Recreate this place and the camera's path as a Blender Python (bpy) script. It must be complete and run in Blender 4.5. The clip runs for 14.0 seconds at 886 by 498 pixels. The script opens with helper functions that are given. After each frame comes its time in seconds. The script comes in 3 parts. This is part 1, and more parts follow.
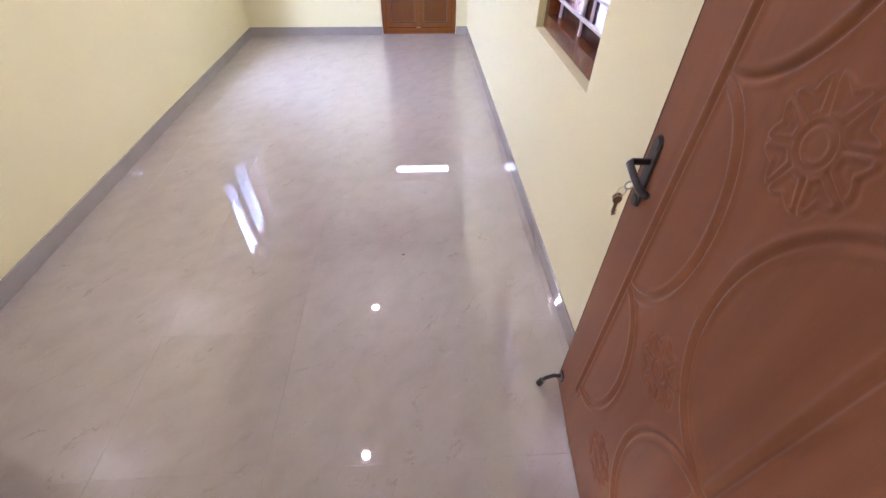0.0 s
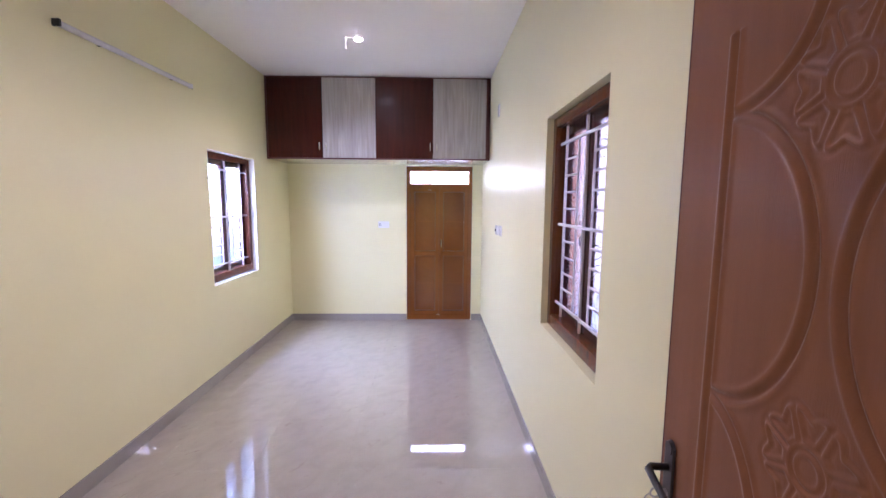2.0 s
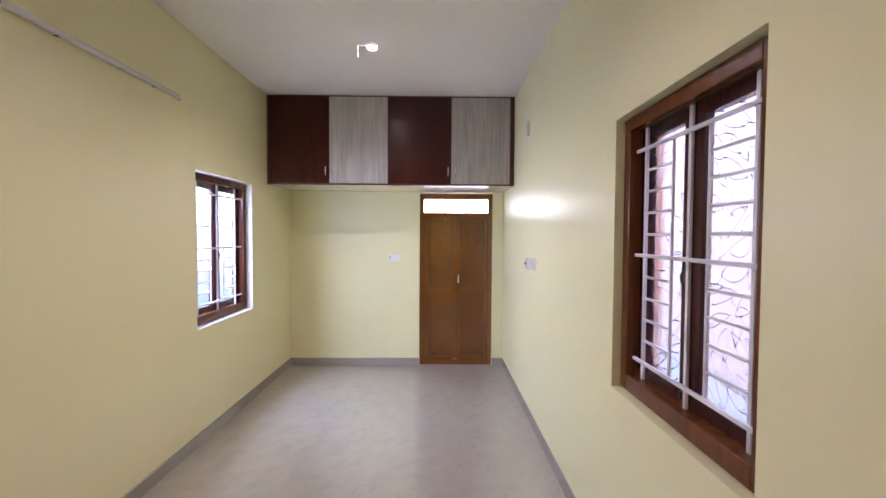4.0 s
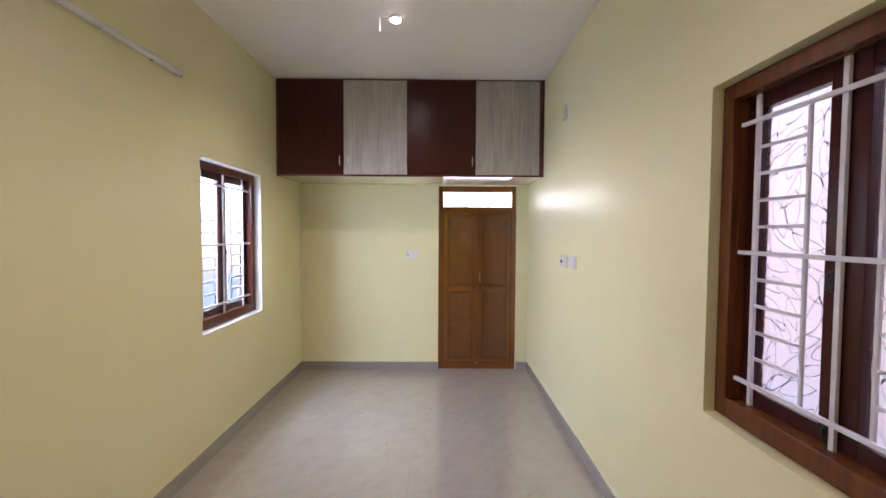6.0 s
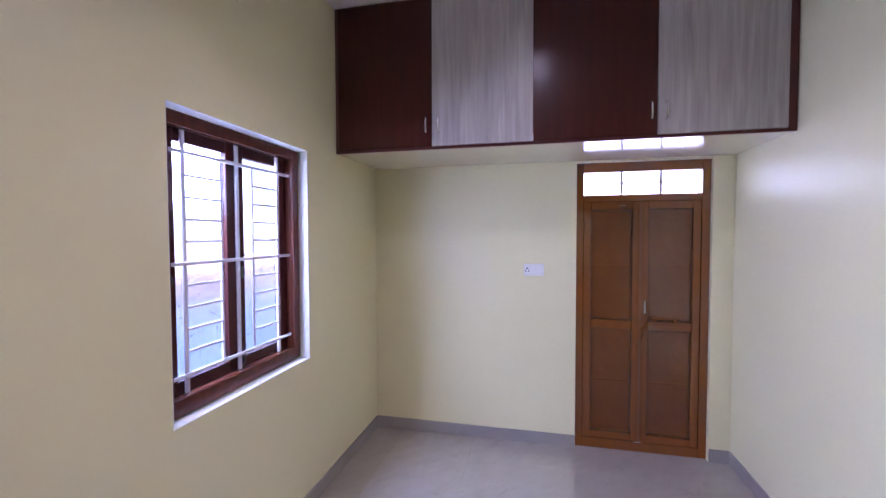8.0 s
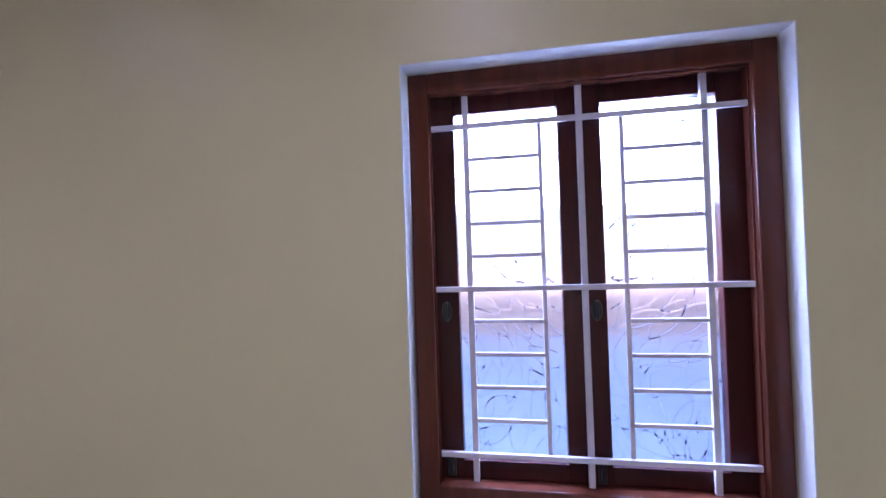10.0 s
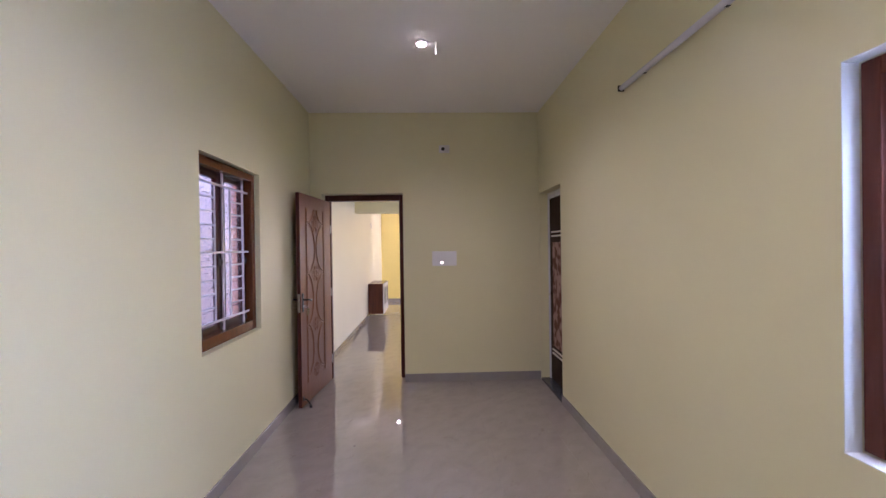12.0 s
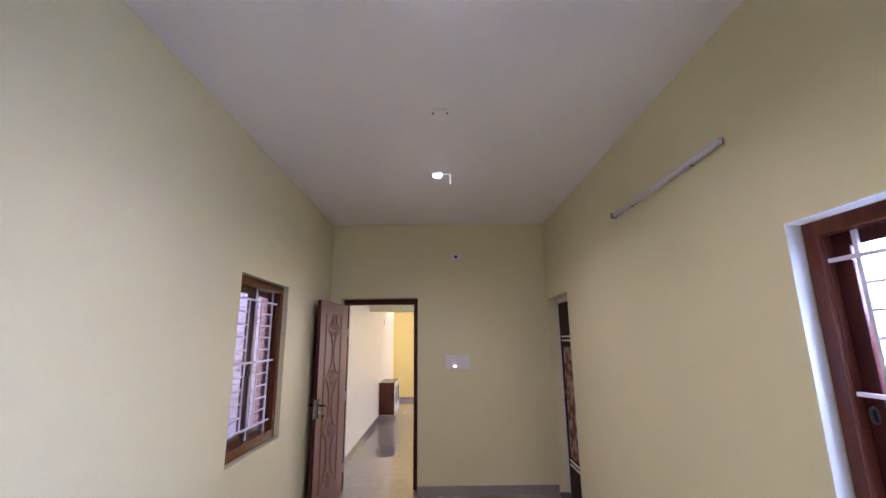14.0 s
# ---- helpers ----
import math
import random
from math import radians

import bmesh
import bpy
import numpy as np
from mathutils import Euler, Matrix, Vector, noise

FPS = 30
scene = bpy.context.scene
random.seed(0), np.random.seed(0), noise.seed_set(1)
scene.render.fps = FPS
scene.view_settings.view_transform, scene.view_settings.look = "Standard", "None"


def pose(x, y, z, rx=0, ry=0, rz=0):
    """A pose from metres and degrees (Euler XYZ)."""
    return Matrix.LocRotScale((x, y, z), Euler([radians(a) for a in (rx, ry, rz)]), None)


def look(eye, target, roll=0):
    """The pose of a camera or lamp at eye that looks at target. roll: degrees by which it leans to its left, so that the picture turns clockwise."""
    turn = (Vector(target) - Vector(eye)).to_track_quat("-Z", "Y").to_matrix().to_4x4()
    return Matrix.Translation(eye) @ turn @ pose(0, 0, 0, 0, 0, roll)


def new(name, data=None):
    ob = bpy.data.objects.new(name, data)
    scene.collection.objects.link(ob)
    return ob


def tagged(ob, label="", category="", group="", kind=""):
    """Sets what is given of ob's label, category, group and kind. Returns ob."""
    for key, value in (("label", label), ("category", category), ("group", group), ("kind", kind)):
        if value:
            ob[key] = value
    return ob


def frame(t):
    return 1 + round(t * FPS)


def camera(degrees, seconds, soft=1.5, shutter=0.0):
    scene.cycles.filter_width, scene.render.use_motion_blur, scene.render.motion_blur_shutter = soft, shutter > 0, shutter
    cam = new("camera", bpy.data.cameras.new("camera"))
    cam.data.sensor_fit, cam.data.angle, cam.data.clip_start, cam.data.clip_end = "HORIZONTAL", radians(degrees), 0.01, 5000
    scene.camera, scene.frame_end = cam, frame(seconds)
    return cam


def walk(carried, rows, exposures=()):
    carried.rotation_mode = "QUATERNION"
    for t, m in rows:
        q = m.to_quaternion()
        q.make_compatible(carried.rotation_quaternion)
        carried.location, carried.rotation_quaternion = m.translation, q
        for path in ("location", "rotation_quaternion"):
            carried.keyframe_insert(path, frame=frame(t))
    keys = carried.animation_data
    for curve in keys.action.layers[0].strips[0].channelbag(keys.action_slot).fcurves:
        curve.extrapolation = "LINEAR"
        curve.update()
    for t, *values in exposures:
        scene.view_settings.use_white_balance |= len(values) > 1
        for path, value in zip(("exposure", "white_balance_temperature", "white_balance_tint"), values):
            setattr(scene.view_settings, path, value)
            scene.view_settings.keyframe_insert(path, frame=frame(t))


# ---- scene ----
cam = camera(94.4, 14.0)
PATH = [
    (0, (2.036, 0.309, 1.577), (2.136, 1.766, 0.211), 0.8),
    (0.5, (2.064, 0.286, 1.62), (2.142, 1.961, 0.53), 0.4),
    (1, (2.051, 0.224, 1.672), (2.115, 2.073, 0.913), 0.5),
    (1.4, (2.048, 0.182, 1.692), (2.096, 2.116, 1.184), 0.3),
    (1.5, (2.04, 0.194, 1.695), (2.089, 2.142, 1.245), 0.3),
    (2, (2.019, 0.227, 1.692), (2.062, 2.213, 1.465), 0.4),
    (2.5, (1.943, 0.291, 1.674), (1.981, 2.288, 1.568), 0.3),
    (3, (1.898, 0.503, 1.651), (1.932, 2.502, 1.589), 0.3),
    (5.5, (1.745, 1.013, 1.642), (1.756, 3.012, 1.574), 0.3),
    (6, (1.657, 1.146, 1.632), (1.667, 3.144, 1.554), 0.3),
    (6.5, (1.573, 1.47, 1.625), (1.578, 3.468, 1.544), 0.3),
    (7, (1.491, 1.838, 1.614), (1.45, 3.836, 1.536), 0.3),
    (7.2, (1.446, 1.994, 1.632), (1.37, 3.991, 1.557), 0.3),
    (9.3, (1.232, 3.867, 1.654), (-0.452, 4.947, 1.644), -1.7),
    (9.5, (1.189, 3.992, 1.638), (-0.665, 4.743, 1.642), -1.9),
    (10, (1.076, 4.271, 1.631), (-0.896, 3.938, 1.658), -1.9),
    (10.5, (1.108, 4.558, 1.652), (-0.297, 3.134, 1.671), -2.2),
    (10.6, (1.129, 4.596, 1.636), (-0.132, 3.044, 1.682), -1.7),
    (11, (1.239, 4.812, 1.616), (0.581, 2.924, 1.666), -1.2),
    (11.5, (1.322, 5.039, 1.584), (1.088, 3.053, 1.614), -0.8),
    (12, (1.316, 5.246, 1.581), (1.246, 3.247, 1.572), -0.8),
    (12.5, (1.309, 5.368, 1.599), (1.29, 3.368, 1.57), -0.7),
    (13, (1.327, 5.439, 1.602), (1.327, 3.439, 1.591), -0.7),
    (13.5, (1.336, 5.476, 1.648), (1.334, 3.48, 1.77), -0.5),
    (14, (1.344, 5.517, 1.731), (1.324, 3.562, 2.156), -0.6),
]
walk(cam, [(t, look(eye, target, roll)) for t, eye, target, roll in PATH],
     exposures=[(0.0, 3.91, 5750, 42), (1.0, 3.55, 5650, 44), (2.0, 3.49, 5600, 46), (3.0, 3.33, 5750, 42), (5.5, 3.01, 6600, 29), (6.2, 2.95, 6400, 36), (7.2, 2.84, 5400, 52), (9.5, 2.46, 5500, 52), (10.0, 2.3, 5300, 51), (10.5, 2.46, 6300, 29), (11.5, 2.81, 5700, 45), (13.0, 2.81, 5650, 44), (14.0, 2.86, 5700, 45)]
)

# world, sun, lamps
SUN_ELEVATION, SUN_AZIMUTH = 34.0, 105.0
world = bpy.data.worlds.new("world")
scene.world = world
world.use_nodes = True
wt = world.node_tree
sky = wt.nodes.new("ShaderNodeTexSky")
sky.sky_type, sky.sun_disc = "NISHITA", False
sky.sun_elevation, sky.sun_rotation = radians(SUN_ELEVATION), radians(SUN_AZIMUTH)
wt.nodes["Background"].inputs["Strength"].default_value = 0.15
wt.links.new(sky.outputs["Color"], wt.nodes["Background"].inputs["Color"])
sun = new("sun", bpy.data.lights.new("sun", "SUN"))
sun.data.energy, sun.data.angle, sun.data.color = 4.5, radians(0.6), (1.0, 0.95, 0.87)
az, el = radians(SUN_AZIMUTH), radians(SUN_ELEVATION)
sun.matrix_world = look((40 * math.sin(az) * math.cos(el), 40 * math.cos(az) * math.cos(el), 40 * math.sin(el)), (0, 0, 0))


def opening_lamp(name, eye, target, width, height, watts, colour):
    lamp = new(name, bpy.data.lights.new(name, "AREA"))
    lamp.data.shape, lamp.data.size, lamp.data.size_y = "RECTANGLE", width, height
    lamp.data.energy, lamp.data.color = watts, colour
    lamp.matrix_world = look(eye, target)
    return lamp


W_LAMP, E_LAMP, N_LAMP, HALL_LAMP = 132.0, 5.0, 8.0, 11.0
SKY_COLOUR = (0.58, 0.77, 1.0)

# ---- materials ----


def material(name, base, rough=0.5, metal=0.0, second=None, scale=4.0, amount=0.5, stretch=(1, 1, 1), bump=0.0, bump_scale=60.0,
             detail=5.0, coat=0.0, spec=0.5, rough_var=0.0, distortion=0.0):
    m = bpy.data.materials.new(name)
    m.use_nodes = True
    nt = m.node_tree
    b = nt.nodes["Principled BSDF"]
    b.inputs["Base Color"].default_value = (*base, 1)
    b.inputs["Roughness"].default_value = rough
    b.inputs["Metallic"].default_value = metal
    b.inputs["Coat Weight"].default_value = coat
    b.inputs["Coat Roughness"].default_value = 0.08
    b.inputs["Specular IOR Level"].default_value = spec
    co = nt.nodes.new("ShaderNodeTexCoord")
    mp = nt.nodes.new("ShaderNodeMapping")
    mp.inputs["Scale"].default_value = stretch
    nt.links.new(co.outputs["Object"], mp.inputs["Vector"])
    if second:
        n = nt.nodes.new("ShaderNodeTexNoise")
        n.inputs["Scale"].default_value, n.inputs["Detail"].default_value, n.inputs["Distortion"].default_value = scale, detail, distortion
        r = nt.nodes.new("ShaderNodeValToRGB")
        r.color_ramp.elements[0].position, r.color_ramp.elements[1].position = 0.5 - amount / 2, 0.5 + amount / 2
        r.color_ramp.elements[0].color, r.color_ramp.elements[1].color = (*base, 1), (*second, 1)
        nt.links.new(mp.outputs[0], n.inputs["Vector"])
        nt.links.new(n.outputs["Fac"], r.inputs["Fac"])
        nt.links.new(r.outputs["Color"], b.inputs["Base Color"])
    if rough_var:
        n3 = nt.nodes.new("ShaderNodeTexNoise")
        n3.inputs["Scale"].default_value = 3.0
        mr = nt.nodes.new("ShaderNodeMapRange")
        mr.inputs["To Min"].default_value, mr.inputs["To Max"].default_value = rough - rough_var, rough + rough_var
        nt.links.new(co.outputs["Object"], n3.inputs["Vector"])
        nt.links.new(n3.outputs["Fac"], mr.inputs["Value"])
        nt.links.new(mr.outputs[0], b.inputs["Roughness"])
    if bump:
        n2 = nt.nodes.new("ShaderNodeTexNoise")
        n2.inputs["Scale"].default_value, n2.inputs["Detail"].default_value = bump_scale, 4
        bp = nt.nodes.new("ShaderNodeBump")
        bp.inputs["Strength"].default_value, bp.inputs["Distance"].default_value = bump, 0.002
        nt.links.new(mp.outputs[0], n2.inputs["Vector"])
        nt.links.new(n2.outputs["Fac"], bp.inputs["Height"])
        nt.links.new(bp.outputs[0], b.inputs["Normal"])
    return m


def glowing(name, colour, strength):
    m = material(name, colour, 0.4)
    b = m.node_tree.nodes["Principled BSDF"]
    b.inputs["Emission Color"].default_value = (*colour, 1)
    b.inputs["Emission Strength"].default_value = strength
    return m


def patterned_glass(name, tint, relief=0.2, rough=0.2, ior=1.22):
    """Obscured glass with a soft uneven surface."""
    m = material(name, tint, rough)
    nt = m.node_tree
    b = nt.nodes["Principled BSDF"]
    b.inputs["Transmission Weight"].default_value = 1.0
    b.inputs["IOR"].default_value = ior
    co = nt.nodes.new("ShaderNodeTexCoord")
    n = nt.nodes.new("ShaderNodeTexNoise")
    n.inputs["Scale"].default_value, n.inputs["Detail"].default_value = 26.0, 3.0
    bp = nt.nodes.new("ShaderNodeBump")
    bp.inputs["Strength"].default_value, bp.inputs["Distance"].default_value = relief, 0.004
    nt.links.new(co.outputs["Object"], n.inputs["Vector"])
    nt.links.new(n.outputs["Fac"], bp.inputs["Height"])
    nt.links.new(bp.outputs[0], b.inputs["Normal"])
    return m


def tile_material():
    """Polished beige vitrified tile with cloudy patches and thin broken diagonal veins."""
    m = material("polished_tile", (0.4, 0.36, 0.31), 0.35, coat=1.0, spec=0.0)
    nt = m.node_tree
    b = nt.nodes["Principled BSDF"]
    b.inputs["Coat Roughness"].default_value, b.inputs["Coat IOR"].default_value = 0.003, 2.3
    geo = nt.nodes.new("ShaderNodeNewGeometry")

    def slanted(angle, along, across):
        mp = nt.nodes.new("ShaderNodeMapping")
        mp.vector_type = "TEXTURE"
        mp.inputs["Rotation"].default_value = (0, 0, angle)
        mp.inputs["Scale"].default_value = (along, across, 1.0)
        nt.links.new(geo.outputs["Position"], mp.inputs["Vector"])
        return mp.outputs[0]

    def noise(vector, scale, detail, distortion=0.0):
        n = nt.nodes.new("ShaderNodeTexNoise")
        n.inputs["Scale"].default_value, n.inputs["Detail"].default_value, n.inputs["Distortion"].default_value = scale, detail, distortion
        nt.links.new(vector, n.inputs["Vector"])
        return n.outputs["Fac"]

    def ramp(fac, *stops):
        r = nt.nodes.new("ShaderNodeValToRGB")
        e = r.color_ramp.elements
        e[0].position, e[0].color = stops[0][0], (*stops[0][1], 1)
        e[1].position, e[1].color = stops[-1][0], (*stops[-1][1], 1)
        for p, c in stops[1:-1]:
            e.new(p).color = (*c, 1)
        nt.links.new(fac, r.inputs["Fac"])
        return r.outputs["Color"]

    def mixed(fac, a, colour):
        mx = nt.nodes.new("ShaderNodeMix")
        mx.data_type = "RGBA"
        mx.inputs["B"].default_value = (*colour, 1)
        nt.links.new(fac, mx.inputs["Factor"])
        nt.links.new(a, mx.inputs["A"])
        return mx.outputs["Result"]

    def times(a, b, k):
        one = nt.nodes.new("ShaderNodeMath")
        one.operation = "MULTIPLY"
        nt.links.new(a, one.inputs[0])
        nt.links.new(b, one.inputs[1])
        two = nt.nodes.new("ShaderNodeMath")
        two.operation = "MULTIPLY"
        two.inputs[1].default_value = k
        nt.links.new(one.outputs[0], two.inputs[0])
        return two.outputs[0]
    no, yes = (0, 0, 0), (1, 1, 1)
    cloud = noise(slanted(0.85, 1.25, 0.85), 8.0, 12.0, 0.4)
    col = ramp(cloud, (0.24, (0.300, 0.265, 0.223)), (0.5, (0.328, 0.292, 0.247)), (0.76, (0.348, 0.310, 0.265)))
    for angle, scale, colour, k in ((0.85, 3.4, (0.22, 0.165, 0.12), 0.62), (0.7, 6.6, (0.24, 0.19, 0.15), 0.55), (1.25, 4.1, (0.42, 0.39, 0.35), 0.35)):
        line = ramp(noise(slanted(angle, 1.5, 0.6), scale, 9.0, 0.35), (0.492, no), (0.5, yes), (0.508, no))
        patch = ramp(noise(slanted(angle, 0.8, 0.5), scale * 1.7, 2.0), (0.53, no), (0.68, yes))
        col = mixed(times(line, patch, k), col, colour)
    nt.links.new(col, b.inputs["Base Color"])
    return m


YELLOW = material("yellow_wall_paint", (0.74, 0.695, 0.415), 0.38, second=(0.72, 0.675, 0.395), scale=1.3, amount=0.5, bump=0.12, bump_scale=35)
CREAM = material("pale_cream_wall_paint", (0.78, 0.73, 0.53), 0.34, second=(0.75, 0.70, 0.50), scale=1.3, bump=0.1, bump_scale=35)
HALL_YELLOW = material("deep_yellow_wall_paint", (0.86, 0.70, 0.23), 0.4, second=(0.82, 0.66, 0.21), scale=1.3, bump=0.1, bump_scale=35)
WHITE = material("white_ceiling_paint", (0.85, 0.83, 0.79), 0.6, second=(0.82, 0.80, 0.76), scale=1.1, bump=0.1, bump_scale=40)
SOFFIT = material("glossy_cream_paint", (0.84, 0.80, 0.62), 0.14, second=(0.77, 0.72, 0.52), scale=1.3, bump=0.06, bump_scale=30, coat=0.6)
REVEAL = material("white_reveal_paint", (0.80, 0.81, 0.75), 0.5, second=(0.75, 0.76, 0.70), scale=9, bump=0.15, bump_scale=50)
TILE = tile_material()
GROUT = material("tile_joint", (0.31, 0.275, 0.235), 0.7, bump=0.2)
SKIRT = material("skirting_tile", (0.275, 0.252, 0.23), 0.2, second=(0.315, 0.29, 0.265), scale=5, amount=0.6, coat=1.0)
SKIRT.node_tree.nodes["Principled BSDF"].inputs["Coat Roughness"].default_value = 0.005
SKIRT.node_tree.nodes["Principled BSDF"].inputs["Coat IOR"].default_value = 1.85
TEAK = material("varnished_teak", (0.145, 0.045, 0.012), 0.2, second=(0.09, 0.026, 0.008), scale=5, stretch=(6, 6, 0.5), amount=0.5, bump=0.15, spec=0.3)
# Sashes darker than their frames: backlit shade put into the dark red colour.
SASH_SHADED = material("backlit_dark_red_wood", (0.06, 0.014, 0.012), 0.18, second=(0.035, 0.008, 0.008), scale=5, stretch=(6, 6, 0.5), bump=0.15, spec=0.3)
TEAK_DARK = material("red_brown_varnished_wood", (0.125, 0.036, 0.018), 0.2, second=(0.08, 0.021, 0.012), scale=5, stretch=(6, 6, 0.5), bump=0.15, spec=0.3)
DOOR_BROWN = material("enamelled_orange_brown_wood", (0.20, 0.056, 0.004), 0.12, second=(0.17, 0.046, 0.004), scale=4, stretch=(5, 5, 0.6), bump=0.35, bump_scale=14, coat=1.0)
# Panels darker than the stiles: their weaker sheen is put into the base colour.
DOOR_PANEL = material("shaded_orange_brown_board", (0.15, 0.041, 0.003), 0.1, second=(0.125, 0.034, 0.003), scale=2.5, stretch=(1, 1, 1), bump=0.9, bump_scale=5, coat=1.0)
next(n for n in DOOR_PANEL.node_tree.nodes if n.type == "BUMP").inputs["Distance"].default_value = 0.02
# Dark enamel with both the shade and the dirt of seams in its colour.
DOOR_SEAM = material("seam_shade_and_dirt_enamel", (0.09, 0.026, 0.004), 0.3)
LEAF_SKIN = material("moulded_brown_door_skin", (0.245, 0.103, 0.050), 0.33, spec=0.12, second=(0.185, 0.072, 0.035), scale=3, stretch=(7, 7, 0.35), amount=0.6, bump=0.2, bump_scale=90)
DARK_FRAME = material("dark_brown_frame", (0.085, 0.022, 0.014), 0.35, spec=0.2, second=(0.06, 0.015, 0.01), scale=5, stretch=(6, 6, 0.5), bump=0.1)
LAMINATE = material("dark_mahogany_laminate", (0.064, 0.013, 0.008), 0.24, spec=0.3, second=(0.034, 0.009, 0.007), scale=4, stretch=(7, 7, 0.6), amount=0.6)
LIGHT_LAMINATE = material("grey_striped_laminate", (0.47, 0.435, 0.39), 0.35, second=(0.27, 0.24, 0.21), scale=4, stretch=(9, 9, 0.5), amount=0.62, distortion=0.7)
EDGE_BAND = material("mahogany_edge", (0.11, 0.018, 0.014), 0.3, second=(0.07, 0.013, 0.01), scale=6)
CHROME = material("chrome", (0.8, 0.8, 0.8), 0.15, 1.0)
BLACK_METAL = material("black_lacquered_metal", (0.018, 0.013, 0.012), 0.28, 0.0, bump=0.15)
BRASS = material("worn_brass_key", (0.45, 0.36, 0.22), 0.3, 1.0)
STEEL = material("steel", (0.5, 0.5, 0.5), 0.3, 1.0)
BAR = material("white_enamelled_bar", (0.66, 0.63, 0.68), 0.35, second=(0.58, 0.55, 0.6), scale=14, bump=0.1)
PLASTIC = material("white_plastic", (0.80, 0.785, 0.77), 0.22)
PLASTIC_GREY = material("grey_plastic", (0.42, 0.41, 0.43), 0.3)
DIFFUSER = material("pale_grey_diffuser", (0.72, 0.70, 0.73), 0.3, coat=0.4)
BLACK = material("black_plastic", (0.012, 0.011, 0.011), 0.4)
# Same glass on both sides; the west tint is darker to dim its sky.
GLASS_DIMMED = patterned_glass("dimmed_figured_glass", (0.44, 0.49, 0.50))
GLASS_RIDGE = patterned_glass("raised_glass_line", (0.95, 0.95, 0.96), 0.0, 0.2, 1.09)
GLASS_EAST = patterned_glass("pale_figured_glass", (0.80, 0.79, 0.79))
GLASS_EAST_RIDGE = patterned_glass("pale_raised_glass_line", (0.93, 0.93, 0.94), 0.0, 0.17, 1.15)
TRANSOM_GLASS = patterned_glass("frosted_glass", (0.80, 0.80, 0.82))
GRANITE = material("dark_granite", (0.05, 0.055, 0.065), 0.2, second=(0.09, 0.095, 0.11), scale=90, amount=0.3)
PVC_BROWN = material("dark_brown_door_panel", (0.032, 0.017, 0.011), 0.6, spec=0.05, second=(0.05, 0.03, 0.022), scale=8)
PVC_GREY = material("pale_grey_door_frame", (0.68, 0.68, 0.71), 0.4)
FLORAL = material("pink_brown_floral_panel", (0.42, 0.27, 0.21), 0.6, spec=0.05, second=(0.16, 0.07, 0.045), scale=11, amount=0.12, detail=2)
GOLD = material("pale_gold_strip", (0.75, 0.70, 0.58), 0.35, 0.2)
CONCRETE = material("pale_cement_ground", (0.55, 0.62, 0.66), 0.8, second=(0.60, 0.67, 0.71), scale=1.5, bump=0.3, bump_scale=20)
OUTER_REVEAL = material("orange_plaster", (0.72, 0.36, 0.24), 0.8, second=(0.66, 0.32, 0.21), scale=2, bump=0.3, bump_scale=20)
PEACH = material("peach_plaster", (0.70, 0.50, 0.38), 0.8, second=(0.64, 0.45, 0.34), scale=2, bump=0.3, bump_scale=20)
PALE = material("pale_plaster", (0.85, 0.65, 0.57), 0.8, second=(0.81, 0.60, 0.53), scale=2, bump=0.3, bump_scale=20)
SPECK = material("floor_dirt", (0.05, 0.03, 0.02), 0.8)
BULB = glowing("lit_bulb", (1.0, 0.93, 0.86), 9.0)
NIGHT = glowing("lit_indicator", (1.0, 0.86, 0.6), 2.2)

# ---- building helpers ----


def part(name, bm, mat, parent=None, label=""):
    me = bpy.data.meshes.new(name)
    bm.normal_update()
    bm.to_mesh(me)
    bm.free()
    me.materials.append(mat)
    ob = new(name, me)
    ob.parent = parent
    if label:
        ob["label"] = label
    return ob


def add_box(bm, lo, hi, bevel=0.0):
    lo, hi = [min(a, b) for a, b in zip(lo, hi)], [max(a, b) for a, b in zip(lo, hi)]
    size = [b - a for a, b in zip(lo, hi)]
    mid = [(a + b) / 2 for a, b in zip(lo, hi)]
    got = bmesh.ops.create_cube(bm, size=1, matrix=Matrix.Translation(mid) @ Matrix.Diagonal((*size, 1)))
    if bevel:
        vs = got["verts"]
        es = list({e for v in vs for e in v.link_edges})
        bmesh.ops.bevel(bm, geom=es, offset=min(bevel, min(size) * 0.4), segments=2, profile=0.6, affect="EDGES")
    return bm


def boxes(*items, bevel=0.0):
    bm = bmesh.new()
    for lo, hi in items:
        add_box(bm, lo, hi, bevel)
    return bm


def add_rod(bm, a, b, r, r2=None, n=16):
    a, b = Vector(a), Vector(b)
    m = Matrix.Translation((a + b) / 2) @ (b - a).to_track_quat("Z", "Y").to_matrix().to_4x4()
    bmesh.ops.create_cone(bm, cap_ends=True, segments=n, radius1=r, radius2=r if r2 is None else r2, depth=(b - a).length, matrix=m)
    return bm


def rod(a, b, r, r2=None, n=16):
    return add_rod(bmesh.new(), a, b, r, r2, n)


